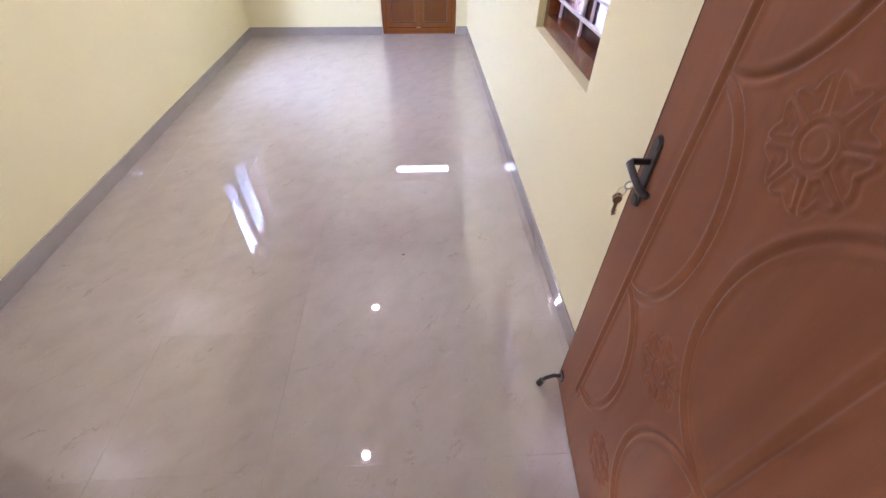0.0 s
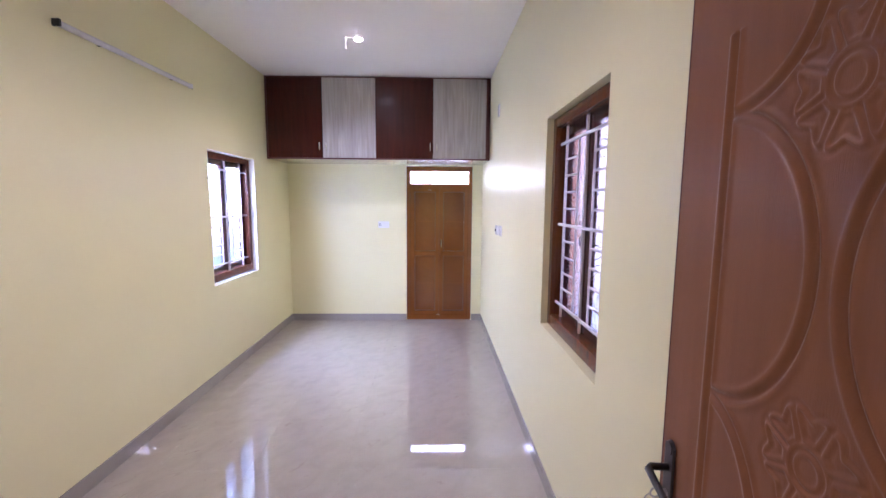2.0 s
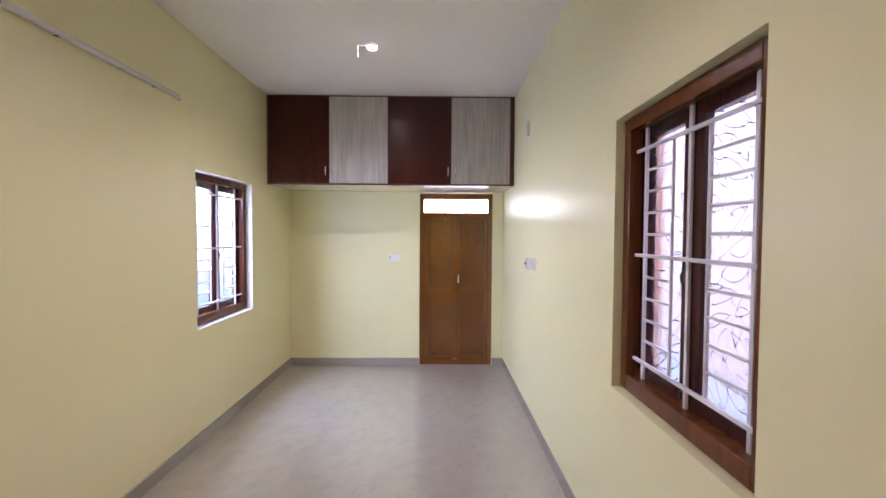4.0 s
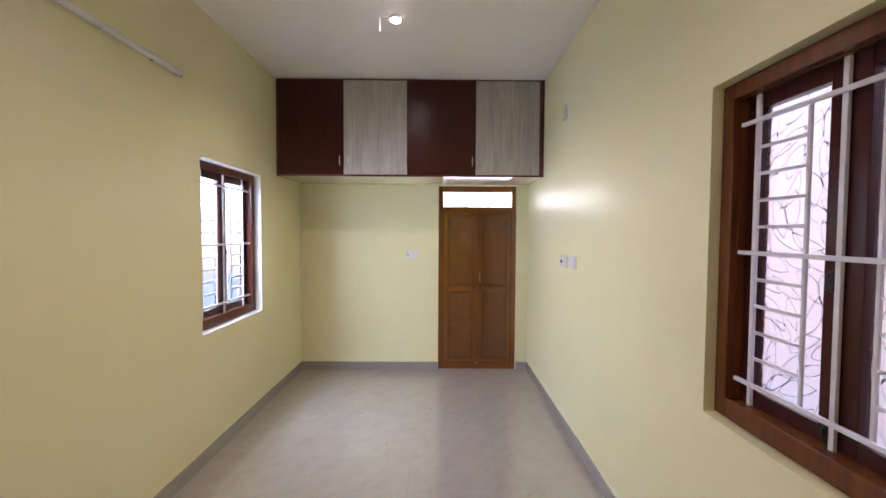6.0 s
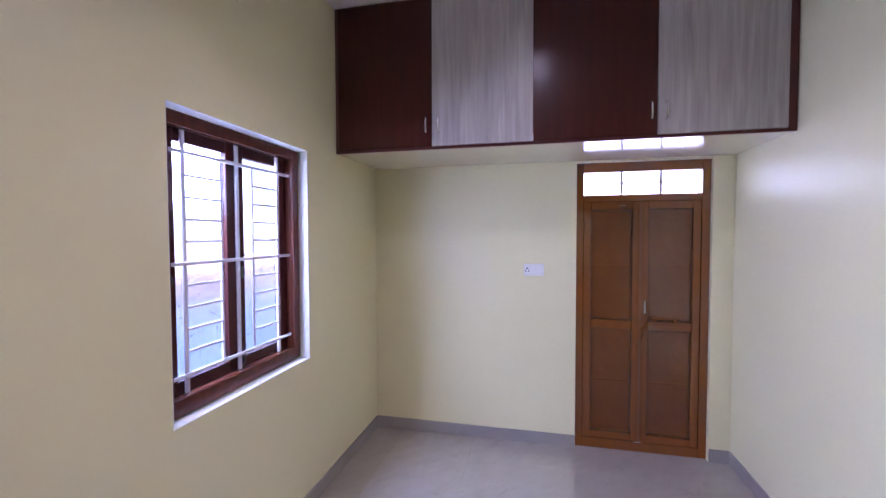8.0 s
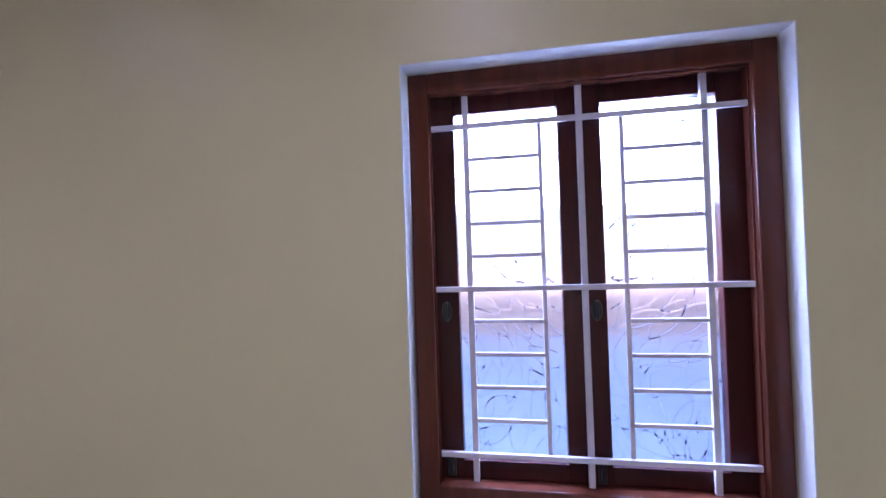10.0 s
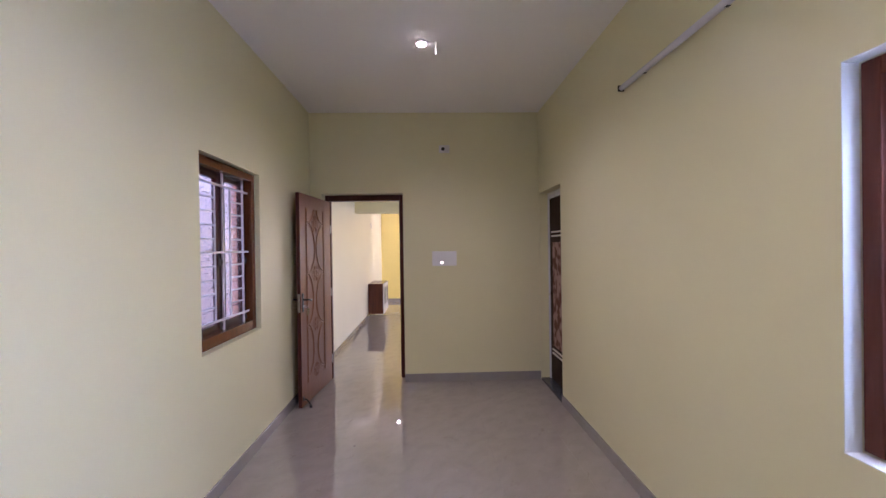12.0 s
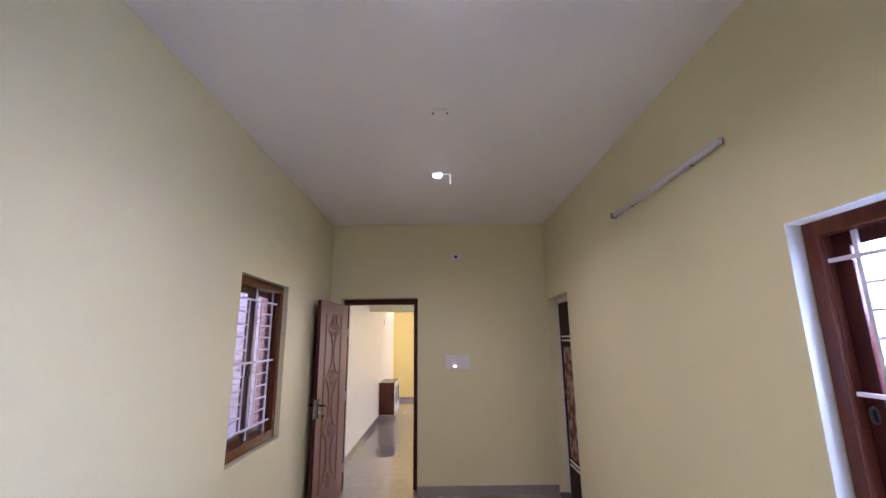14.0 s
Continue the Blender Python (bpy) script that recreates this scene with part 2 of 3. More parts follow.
def tube(points, r, n=10):
    """A bent round bar through the points."""
    bm = bmesh.new()
    pts = [Vector(p) for p in points]
    rings = []
    for i, p in enumerate(pts):
        d = (pts[min(i + 1, len(pts) - 1)] - pts[max(i - 1, 0)]).normalized()
        side = d.orthogonal().normalized() if i == 0 else (side - side.dot(d) * d).normalized()
        up = d.cross(side)
        rings.append([bm.verts.new(p + r * (math.cos(2 * math.pi * k / n) * side + math.sin(2 * math.pi * k / n) * up)) for k in range(n)])
    for p, q in zip(rings, rings[1:]):
        for k in range(n):
            bm.faces.new((p[k], p[(k + 1) % n], q[(k + 1) % n], q[k]))
    bm.faces.new(rings[0][::-1])
    bm.faces.new(rings[-1])
    for f in bm.faces:
        f.smooth = True
    return bm


def arc(centre, u, v, r1, r2, a0, a1, steps=14):
    c, u, v = Vector(centre), Vector(u), Vector(v)
    return [c + r1 * math.cos(radians(a0 + (a1 - a0) * i / steps)) * u + r2 * math.sin(radians(a0 + (a1 - a0) * i / steps)) * v for i in range(steps + 1)]


def empty(name, place=(0, 0, 0), **tags):
    ob = new(name)
    ob.location = place
    ob.empty_display_size = 0.1
    return tagged(ob, **tags)


def structure(name, bm, mat, label):
    return tagged(part(name, bm, mat), label=label, kind="structure")


def wall_mesh(axis, at, thick, lo, hi, z0, z1, holes):
    """A wall in the plane axis = at, thick towards the outside, with holes (a0, a1, z0, z1) through it."""
    cuts_a = sorted({lo, hi, *[h[0] for h in holes], *[h[1] for h in holes]})
    cuts_z = sorted({z0, z1, *[h[2] for h in holes], *[h[3] for h in holes]})
    bm = bmesh.new()
    solid = {}
    for i, (a0, a1) in enumerate(zip(cuts_a, cuts_a[1:])):
        for j, (b0, b1) in enumerate(zip(cuts_z, cuts_z[1:])):
            am, bm_ = (a0 + a1) / 2, (b0 + b1) / 2
            solid[i, j] = not any(h[0] < am < h[1] and h[2] < bm_ < h[3] for h in holes)
    verts = {}

    def vert(a, t, z):
        key = (a, t, z)
        if key not in verts:
            verts[key] = bm.verts.new((t, a, z) if axis == "x" else (a, t, z))
        return verts[key]
    t0, t1 = at, at + thick
    for (i, j), on in solid.items():
        if not on:
            continue
        a0, a1, b0, b1 = cuts_a[i], cuts_a[i + 1], cuts_z[j], cuts_z[j + 1]
        for t in (t0, t1):
            bm.faces.new([vert(a0, t, b0), vert(a1, t, b0), vert(a1, t, b1), vert(a0, t, b1)])
        for di, dj, p, q in ((-1, 0, (a0, b0), (a0, b1)), (1, 0, (a1, b0), (a1, b1)), (0, -1, (a0, b0), (a1, b0)), (0, 1, (a0, b1), (a1, b1))):
            if not solid.get((i + di, j + dj), False):
                bm.faces.new([vert(p[0], t0, p[1]), vert(q[0], t0, q[1]), vert(q[0], t1, q[1]), vert(p[0], t1, p[1])])
    bmesh.ops.recalc_face_normals(bm, faces=bm.faces)
    return bm


# ---- the room ----
EAST, NORTH, SOUTH, CEIL = 2.69, 5.995, 0.41, 3.165
BACK = SOUTH - 0.28
LOFT_Y, LOFT_Z = 5.298, 2.197
WW = (3.985, 4.942, 0.905, 2.151)
EW = (1.845, 2.727, 0.938, 2.19)
ND = (1.628, 2.55, 0.0, 2.19)
SD = (1.612, 2.558, 0.0, 2.225)
NI = (0.425, 1.205, 0.0, 2.20)
HALL_E, HALL_W, HALL_S = 2.70, -1.6, -6.85

structure("wall_west", wall_mesh("x", 0.0, -0.23, SOUTH, NORTH + 0.23, 0, CEIL, [WW, NI]), YELLOW, "cream yellow painted wall with a window and a bathroom doorway")
structure("wall_east", wall_mesh("x", EAST, 0.23, SOUTH, NORTH + 0.23, 0, CEIL, [EW]), YELLOW, "cream yellow painted wall with a barred window")
structure("wall_north", wall_mesh("y", NORTH, 0.23, 0.002, EAST - 0.002, 0, CEIL, [ND]), YELLOW, "cream yellow end wall with a balcony door")
structure("wall_south", wall_mesh("y", SOUTH, -0.28, -0.23, EAST + 0.23, 0, CEIL, [SD]), YELLOW, "cream yellow wall with the entrance doorway")
structure("ceiling", boxes(((-0.23, BACK, CEIL), (EAST + 0.23, NORTH + 0.23, CEIL + 0.15))), WHITE, "plain white painted flat ceiling")
structure("floor_base", boxes(((-1.9, HALL_S - 0.2, -0.2), (EAST + 0.23, NORTH + 0.23, -0.008))), GROUT, "mortar bed under the beige floor tiles")
structure("loft_slab", boxes(((0.002, LOFT_Y + 0.022, LOFT_Z + 0.004), (EAST - 0.002, NORTH - 0.002, LOFT_Z + 0.07))), SOFFIT, "glossy cream painted concrete slab carrying the loft cupboard")

# hall beyond the entrance
structure("hall_wall_east", boxes(((HALL_E, HALL_S, 0), (HALL_E + 0.2, BACK - 0.002, CEIL))), CREAM, "cream painted hall wall")
structure("hall_wall_south", boxes(((HALL_W - 0.2, HALL_S - 0.2, 0), (HALL_E + 0.2, HALL_S, CEIL))), HALL_YELLOW, "deep yellow painted hall end wall")
# Both openings are out of view, added to light the hall.
HW = (-1.3, -0.2, 0.0, 2.3)
HW2 = (-6.6, -5.4, 0.3, 2.3)
structure("hall_wall_west", wall_mesh("x", HALL_W, -0.2, HALL_S, BACK, 0, CEIL, [HW, HW2]), YELLOW, "unseen cream painted hall wall with openings added to let light in")
structure("hall_wall_north", boxes(((HALL_W - 0.2, BACK, 0), (-0.232, SOUTH, CEIL))), YELLOW, "cream painted hall wall beside the bedroom")
structure("hall_ceiling", boxes(((HALL_W - 0.2, HALL_S - 0.2, CEIL), (HALL_E + 0.2, BACK - 0.002, CEIL + 0.15))), WHITE, "plain white hall ceiling")
structure("hall_beam", boxes(((HALL_W, -2.8, 2.245), (HALL_E - 0.001, -2.55, CEIL - 0.001))), YELLOW, "cream painted beam across the hall")

# bathroom recess behind the west doorway
structure("bathroom_wall", boxes(((-0.5, 0.3, 0), (-0.45, 1.4, 2.3))), REVEAL, "plain wall closing the bathroom")


def skirting(name, items, label):
    structure(name, boxes(*items, bevel=0.003), SKIRT, label)


SK = 0.095
skirting("baseboard_west", [((0, NI[1] + 0.002, 0), (0.012, NORTH - 0.013, SK))], "grey polished tile skirting")
skirting("baseboard_east", [((EAST - 0.012, SOUTH + 0.013, 0), (EAST, NORTH - 0.013, SK))], "grey polished tile skirting")
skirting("baseboard_north", [((0, NORTH - 0.012, 0), (ND[0] - 0.002, NORTH, SK)), ((ND[1] + 0.002, NORTH - 0.012, 0), (EAST, NORTH, SK))], "grey polished tile skirting")
skirting("baseboard_south", [((0, SOUTH, 0), (SD[0] - 0.002, SOUTH + 0.012, SK)), ((SD[1] + 0.002, SOUTH, 0), (EAST, SOUTH + 0.012, SK))], "grey polished tile skirting")
skirting("baseboard_hall", [((HALL_E - 0.012, HALL_S + 0.013, 0), (HALL_E, BACK - 0.01, SK)), ((HALL_W, HALL_S, 0), (HALL_E, HALL_S + 0.012, SK))], "grey polished tile skirting")

# ---- outside ----
structure("ground", boxes(((-400, -400, -0.6), (400, 400, -0.25))), CONCRETE, "grey concrete ground")
structure("compound_wall_west", boxes(((-8.6, -14, -0.3), (-8.4, 22, 1.25))), PEACH, "peach plastered compound wall")
# Its unseen upper part is added to shade the west ground and east window.
structure("neighbour_wall_east", boxes(((5.6, -12, -0.3), (5.9, 22, 10.5))), PALE, "pale plastered neighbouring wall, its unseen height added to block the sun")

FY = 6.03

# ---- windows ----


def leaf_lines(bm, x, out, y0, y1, z0, z1, rng):
    """Raised outlines of slender leaves over a pane in the plane x, standing out towards out."""
    pitch = 0.074
    z, row = z0 - 0.02, 0
    while z < z1 + 0.03:
        y = y0 - 0.03 + (row % 2) * pitch * 0.5
        while y < y1 + 0.03:
            cy, cz = y + rng.uniform(-0.014, 0.014), z + rng.uniform(-0.014, 0.014)
            lean = 0.9 * math.sin(7.0 * cz + 9.0 * cy) + rng.uniform(-0.45, 0.45)
            length, wide, bend = rng.uniform(0.10, 0.15), rng.uniform(0.017, 0.03), rng.uniform(-0.018, 0.018)
            for side in (-1, 1):
                pts = []
                for k in range(9):
                    t = k / 8
                    a = (t - 0.5) * length
                    b = side * wide * math.sin(math.pi * t) ** 0.8 + bend * math.sin(math.pi * t)
                    pts.append((cy + a * math.sin(lean) + b * math.cos(lean), cz + a * math.cos(lean) - b * math.sin(lean)))
                for p, q in zip(pts, pts[1:]):
                    if min(p[0], q[0]) < y0 + 0.003 or max(p[0], q[0]) > y1 - 0.003 or min(p[1], q[1]) < z0 + 0.003 or max(p[1], q[1]) > z1 - 0.003:
                        continue
                    dy, dz = q[0] - p[0], q[1] - p[1]
                    d = math.hypot(dy, dz) + 1e-6
                    ny, nz = -dz / d * 0.0028, dy / d * 0.0028
                    ends = []
                    for u, w in (p, q):
                        ends.append([bm.verts.new((x, u + ny, w + nz)), bm.verts.new((x + out * 0.0018, u, w)), bm.verts.new((x, u - ny, w - nz))])
                    for i in range(3):
                        f = bm.faces.new((ends[0][i], ends[0][(i + 1) % 3], ends[1][(i + 1) % 3], ends[1][i]))
                        f.material_index = 1
            y += pitch
        z += pitch * 1.1
        row += 1
    return bm


def window(name, hole, at, sign, frame_in, plane, label, wood, panes, ridge):
    """A two-leaf teak casement with figured glass behind an enamelled steel grille. sign: the way out."""
    y0, y1, z0, z1 = hole
    c = (y0 + y1) / 2
    top = empty(name, (at, c, z0), label=label, kind="structure")
    inv = Matrix.Translation((-at, -c, -z0))

    def put(nm, bm, mat, parent=top, lab=""):
        bm.transform(inv)
        return part(nm, bm, mat, parent, lab)

    def bx(u0, u1, w0, w1, a, b, bevel=0.003):
        return boxes(((at + sign * w0, c + u0, a), (at + sign * w1, c + u1, b)), bevel=bevel)
    hw = (y1 - y0) / 2 - 0.006
    zb, zt = z0 + 0.008, z1 - 0.006
    f = 0.058
    w0, w1 = frame_in, frame_in + 0.10
    fr = bmesh.new()
    for u0, u1, a, b in ((-hw, -hw + f, zb, zt), (hw - f, hw, zb, zt), (-hw + f, hw - f, zt - f, zt), (-hw + f, hw - f, zb, zb + f + 0.014)):
        add_box(fr, (at + sign * w0, c + u0, a), (at + sign * w1, c + u1, b), 0.005)
    # stepped inner rebate
    s = f + 0.004
    w0 = plane
    for u0, u1, a, b in ((-hw + f, -hw + s, zb + f, zt - f), (hw - s, hw - f, zb + f, zt - f), (-hw + s, hw - s, zt - s, zt - f)):
        add_box(fr, (at + sign * (w0 + 0.022), c + u0, a), (at + sign * (w0 + 0.05), c + u1, b), 0.002)
    put("window_frame", fr, wood)
    si = 0.02
    sill = put("window_sill", bx(-hw, hw, w1, 0.23 + si, z0 - 0.03, z0 + 0.004), REVEAL)
    iu, ib, it = hw - f - 0.001, zb + f + 0.016, zt - f - 0.001
    s0, s1 = plane + 0.052, plane + 0.088
    for side in (-1, 1):
        a_, b_ = (-iu, -0.002) if side < 0 else (0.002, iu)
        st = (0.064, 0.056) if side < 0 else (0.056, 0.064)
        sash = put("sash", boxes(
            ((at + sign * s0, c + a_, ib), (at + sign * s1, c + a_ + st[0], it)),
            ((at + sign * s0, c + b_ - st[1], ib), (at + sign * s1, c + b_, it)), 
            ((at + sign * s0, c + a_ + st[0], ib), (at + sign * s1, c + b_ - st[1], ib + 0.05)),
            ((at + sign * s0, c + a_ + st[0], it - 0.05), (at + sign * s1, c + b_ - st[1], it)), bevel=0.003), SASH_SHADED)
        glass = bx(a_ + st[0], b_ - st[1], s0 + 0.016, s0 + 0.021, ib + 0.05, it - 0.05, 0)
        leaf_lines(glass, at + sign * (s0 + 0.0165), -sign, c + a_ + st[0], c + b_ - st[1], ib + 0.05, it - 0.05, random.Random(7 + side))
        pane = put("pane", glass, panes, sash, "figured glass with a leaf pattern")
        pane.data.materials.append(ridge)
        pane.visible_shadow = False
        hy = c + (a_ + 0.028 if side < 0 else a_ + 0.028)
        hx = at + sign * (s0 - 0.001)
        hz = z0 + 0.56
        knob = put("handle", rod((hx, hy, hz), (hx - sign * 0.006, hy, hz), 0.015, 0.013, 24), BLACK_METAL, sash, "dark brown oval pull handle")
        for v in knob.data.vertices:
            v.co.z = hz - z0 + (v.co.z - (hz - z0)) * 2.0
        put("handle_bow", tube(arc((hx - sign * 0.006, hy, hz), (0, 0, 1), (-sign, 0, 0), 0.024, 0.012, 180, 0, 10), 0.0042), BLACK_METAL, knob)
        put("stay", boxes(((hx, hy - 0.012, ib + 0.004), (hx - sign * 0.006, hy + 0.012, ib + 0.07)), ((hx - sign * 0.006, hy - 0.005, ib + 0.02), (hx - sign * 0.016, hy + 0.005, ib + 0.05)), bevel=0.002), BLACK_METAL, sash, "black metal bolt")
    # grille
    g = plane + 0.03
    gap = z1 - z0
    zt_, zm, zl = z0 + gap * 0.873, z0 + gap * 0.502, z0 + gap * 0.127
    grille = empty("grille", (0, 0, 0))
    grille.parent = top
    e = hw - f + 0.004

    def bar(nm, lo, hi):
        return put(nm, boxes((lo, hi), bevel=0.0025), BAR, grille)
    for z in (zt_, zm, zl):
        bar("cross_bar", (at + sign * (g - 0.006), c - e, z - 0.0075), (at + sign * (g + 0.006), c + e, z + 0.0075))
    for u in (-0.314, 0.0, 0.314):
        bar("upright_bar", (at + sign * (g + 0.0062), c + u - 0.0085, z0 + 0.062), (at + sign * (g + 0.0185), c + u + 0.0085, zt - 0.054))
    for u in (-0.108, 0.108):
        bar("short_upright", (at + sign * (g + 0.0062), c + u - 0.006, zl), (at + sign * (g + 0.016), c + u + 0.006, zt_))
    for u0, u1 in ((-0.3055, -0.114), (0.114, 0.3055)):
        for lo_z, hi_z in ((zl, zm), (zm, zt_)):
            for k in range(1, 5):
                z = lo_z + (hi_z - lo_z) * k / 5
                bar("rung", (at + sign * (g + 0.0072), c + u0, z - 0.0058), (at + sign * (g + 0.0152), c + u1, z + 0.0058))
    return top


window("window_1", WW, 0.0, -1, 0.059, 0.055, "dark red-brown teak casement window with white steel grille and figured glass", TEAK_DARK, GLASS_DIMMED, GLASS_RIDGE)
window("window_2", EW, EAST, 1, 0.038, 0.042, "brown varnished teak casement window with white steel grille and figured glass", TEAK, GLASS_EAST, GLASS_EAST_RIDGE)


def reveal_lining(name, hole, x0, x1, mat, label):
    y0, y1, z0, z1 = hole
    t = 0.003
    bm = boxes(((x0, y0, z0), (x1, y0 + t, z1)), ((x0, y1 - t, z0), (x1, y1, z1)), ((x0, y0 + t, z1 - t), (x1, y1 - t, z1)), ((x0, y0 + t, z0), (x1, y1 - t, z0 + t)))
    structure(name, bm, mat, label)


reveal_lining("window_reveal", WW, -0.058, -0.0005, REVEAL, "white painted window reveal")
reveal_lining("window_reveal_outside", EW, EAST + 0.144, EAST + 0.2295, OUTER_REVEAL, "orange plastered outer window reveal")
opening_lamp("sky_through_west_window", (-0.46, 3.75, 2.62), (1.0, 3.75, 2.57), 2.3, 1.65, W_LAMP, SKY_COLOUR)
opening_lamp("sky_through_east_window", (EAST + 1.9, 2.3, 4.3), (EAST - 0.2, 2.3, 1.6), 4.6, 2.0, E_LAMP, (1.0, 0.92, 0.84))
opening_lamp("sky_through_transom", (2.05, FY + 0.6, 2.4), (2.05, FY - 1.0, 2.3), 2.2, 1.3, N_LAMP, (0.9, 0.95, 1.0))
# Two fill lamps behind the added hall openings.
opening_lamp("hall_fill_near", (HALL_W - 0.3, -0.75, 1.3), (HALL_W + 1.0, -0.75, 1.15), 1.1, 2.2, HALL_LAMP * 0.55, (0.85, 0.93, 1.0))
opening_lamp("hall_fill_far", (HALL_W - 0.3, -6.0, 1.4), (HALL_W + 1.0, -6.0, 1.2), 1.2, 2.0, HALL_LAMP * 1.1, (1.0, 0.98, 0.93))

# ---- balcony door in the north wall ----


def north_door():
    x0, x1, _, z1 = ND
    top = empty("door_1", (0, 0, 0), label="closed orange-brown double door with a three-pane transom above", kind="structure")
    f = 0.055
    bm = boxes(((x0 + 0.0005, FY, 0.0), (x0 + f, FY + 0.1, z1 - 0.004)), ((x1 - f, FY, 0.0), (x1 - 0.0005, FY + 0.1, z1 - 0.004)),
               ((x0 + f, FY, z1 - 0.076), (x1 - f, FY + 0.1, z1 - 0.004)), ((x0 + f, FY, 1.895), (x1 - f, FY + 0.1, 1.945)),
               ((x0 + f, FY, 0.0), (x1 - f, FY + 0.1, 0.0715)), bevel=0.004)
    part("door_frame", bm, DOOR_BROWN, top)
    part("door_stop", boxes(((x0 + f - 0.002, FY + 0.066, 0.02), (x0 + f + 0.02, FY + 0.098, 1.92)), ((x1 - f - 0.02, FY + 0.066, 0.02), (x1 - f + 0.002, FY + 0.098, 1.92)),
                            ((x0 + f + 0.0205, FY + 0.066, 1.87), (x1 - f - 0.0205, FY + 0.098, 1.92)), ((x0 + f + 0.0205, FY + 0.066, 0.02), (x1 - f - 0.0205, FY + 0.098, 0.1)), ((2.06, FY + 0.066, 0.101), (2.12, FY + 0.098, 1.869)), bevel=0.002), DOOR_BROWN, top)
    xs = [x0 + f, x0 + f + (x1 - x0 - 2 * f) / 3, x0 + f + 2 * (x1 - x0 - 2 * f) / 3, x1 - f]
    for a, b in zip(xs, xs[1:]):
        p = part("pane", boxes(((a + 0.002, FY + 0.05, 1.947), (b - 0.002, FY + 0.055, z1 - 0.078))), TRANSOM_GLASS, top, "frosted transom pane")
        p.visible_shadow = False
    for x in xs[1:3]:
        part("transom_bar", boxes(((x - 0.009, FY + 0.02, 1.945), (x + 0.009, FY + 0.034, z1 - 0.076)), ((x - 0.016, FY + 0.016, 2.02), (x + 0.016, FY + 0.0195, 2.045)), ((x - 0.011, FY + 0.016, 1.965), (x + 0.011, FY + 0.0195, 1.985)), bevel=0.002), STEEL, top)
    mid = 2.09
    for a, b, dy in ((x0 + f + 0.002, mid - 0.004, 0.014), (mid, x1 - f - 0.002, 0.006)):
        leaf = part("door_leaf", boxes(
            ((a, FY + dy, 0.072), (a + 0.055, FY + dy + 0.048, 1.893)), ((b - 0.05, FY + dy, 0.072), (b, FY + dy + 0.048, 1.893)),
            ((a + 0.055, FY + dy, 0.072), (b - 0.05, FY + dy + 0.048, 0.125)), ((a + 0.055, FY + dy, 1.835), (b - 0.05, FY + dy + 0.048, 1.893)),
            ((a + 0.055, FY + dy, 0.93), (b - 0.05, FY + dy + 0.048, 0.995)), bevel=0.004), DOOR_BROWN, top)
        part("backing_board", boxes(((a + 0.04, FY + dy + 0.04, 0.1), (b - 0.035, FY + dy + 0.0475, 1.86))), DOOR_BROWN, leaf)
        for lo, hi in ((0.125, 0.93), (0.995, 1.835)):
            zm = (lo + hi) / 2
            for p, q in ((lo, zm - 0.0015), (zm + 0.0015, hi)):
                part("panel", boxes(((a + 0.060, FY + dy + 0.032, p + 0.004), (b - 0.055, FY + dy + 0.0395, q - 0.004)), bevel=0.002), DOOR_PANEL, leaf)
            y0_, y1_ = FY + dy + 0.024, FY + dy + 0.0318
            # Dark beads draw the groove shade and grime round each panel.
            part("bead", boxes(((a + 0.0555, y0_, lo + 0.0005), (a + 0.0635, y1_, hi - 0.0005)), ((b - 0.0585, y0_, lo + 0.0005), (b - 0.0505, y1_, hi - 0.0005)),
                               ((a + 0.064, y0_, lo + 0.0005), (b - 0.059, y1_, lo + 0.0085)), ((a + 0.064, y0_, hi - 0.0085), (b - 0.059, y1_, hi - 0.0005)), bevel=0.002), DOOR_SEAM, leaf, "dark bead round the panel with groove shade and grime in its colour")
    part("cover_strip", boxes(((mid - 0.02, FY - 0.006, 0.075), (mid + 0.016, FY + 0.0055, 1.89)), bevel=0.004), DOOR_BROWN, top)
    hasp = part("latch", boxes(((mid - 0.035, FY - 0.0135, 0.982), (mid + 0.045, FY - 0.0065, 1.002)), ((mid - 0.038, FY - 0.026, 0.972), (mid - 0.024, FY - 0.0140, 1.012)), bevel=0.003), DOOR_BROWN, top, "painted-over sliding latch")
    part("latch_tongue", tube([(mid + 0.045, FY - 0.016, 0.993), (mid + 0.040, FY - 0.020, 0.965), (mid + 0.018, FY - 0.020, 0.945), (mid + 0.008, FY - 0.018, 0.925)], 0.009), DOOR_BROWN, hasp)
    part("latch_ring", tube(arc((mid + 0.006, FY - 0.018, 0.895), (1, 0, 0), (0, 0, 1), 0.013, 0.027, 0, 360, 18), 0.0055), DOOR_BROWN, hasp)
    aldrop = part("sliding_bolt", rod((mid + 0.07, FY - 0.010, 1.018), (mid + 0.26, FY - 0.010, 1.018), 0.0085), DOOR_BROWN, top, "painted-over long bolt with its plates")
    for x in (mid + 0.095, mid + 0.235):
        part("bolt_bracket", boxes(((x - 0.012, FY - 0.022, 1.000), (x + 0.012, FY + 0.0055, 1.036)), bevel=0.003), DOOR_BROWN, aldrop)
    part("bolt_handle", boxes(((mid + 0.09, FY - 0.012, 0.955), (mid + 0.25, FY + 0.0055, 0.975)), bevel=0.004), DOOR_BROWN, aldrop)
    # Dark strip on the cover strip, painted shade for the gap behind.
    part("gap_shade_strip", boxes(((mid - 0.0045, FY - 0.0078, 0.075), (mid + 0.0005, FY - 0.0062, 1.89)), bevel=0.0), DOOR_SEAM, top, "dark strip painted for the shade between the two leaves")
    part("bolt", rod((mid + 0.03, FY - 0.002, 1.055), (mid + 0.03, FY - 0.002, 1.155), 0.0075), CHROME, top, "chrome bolt")
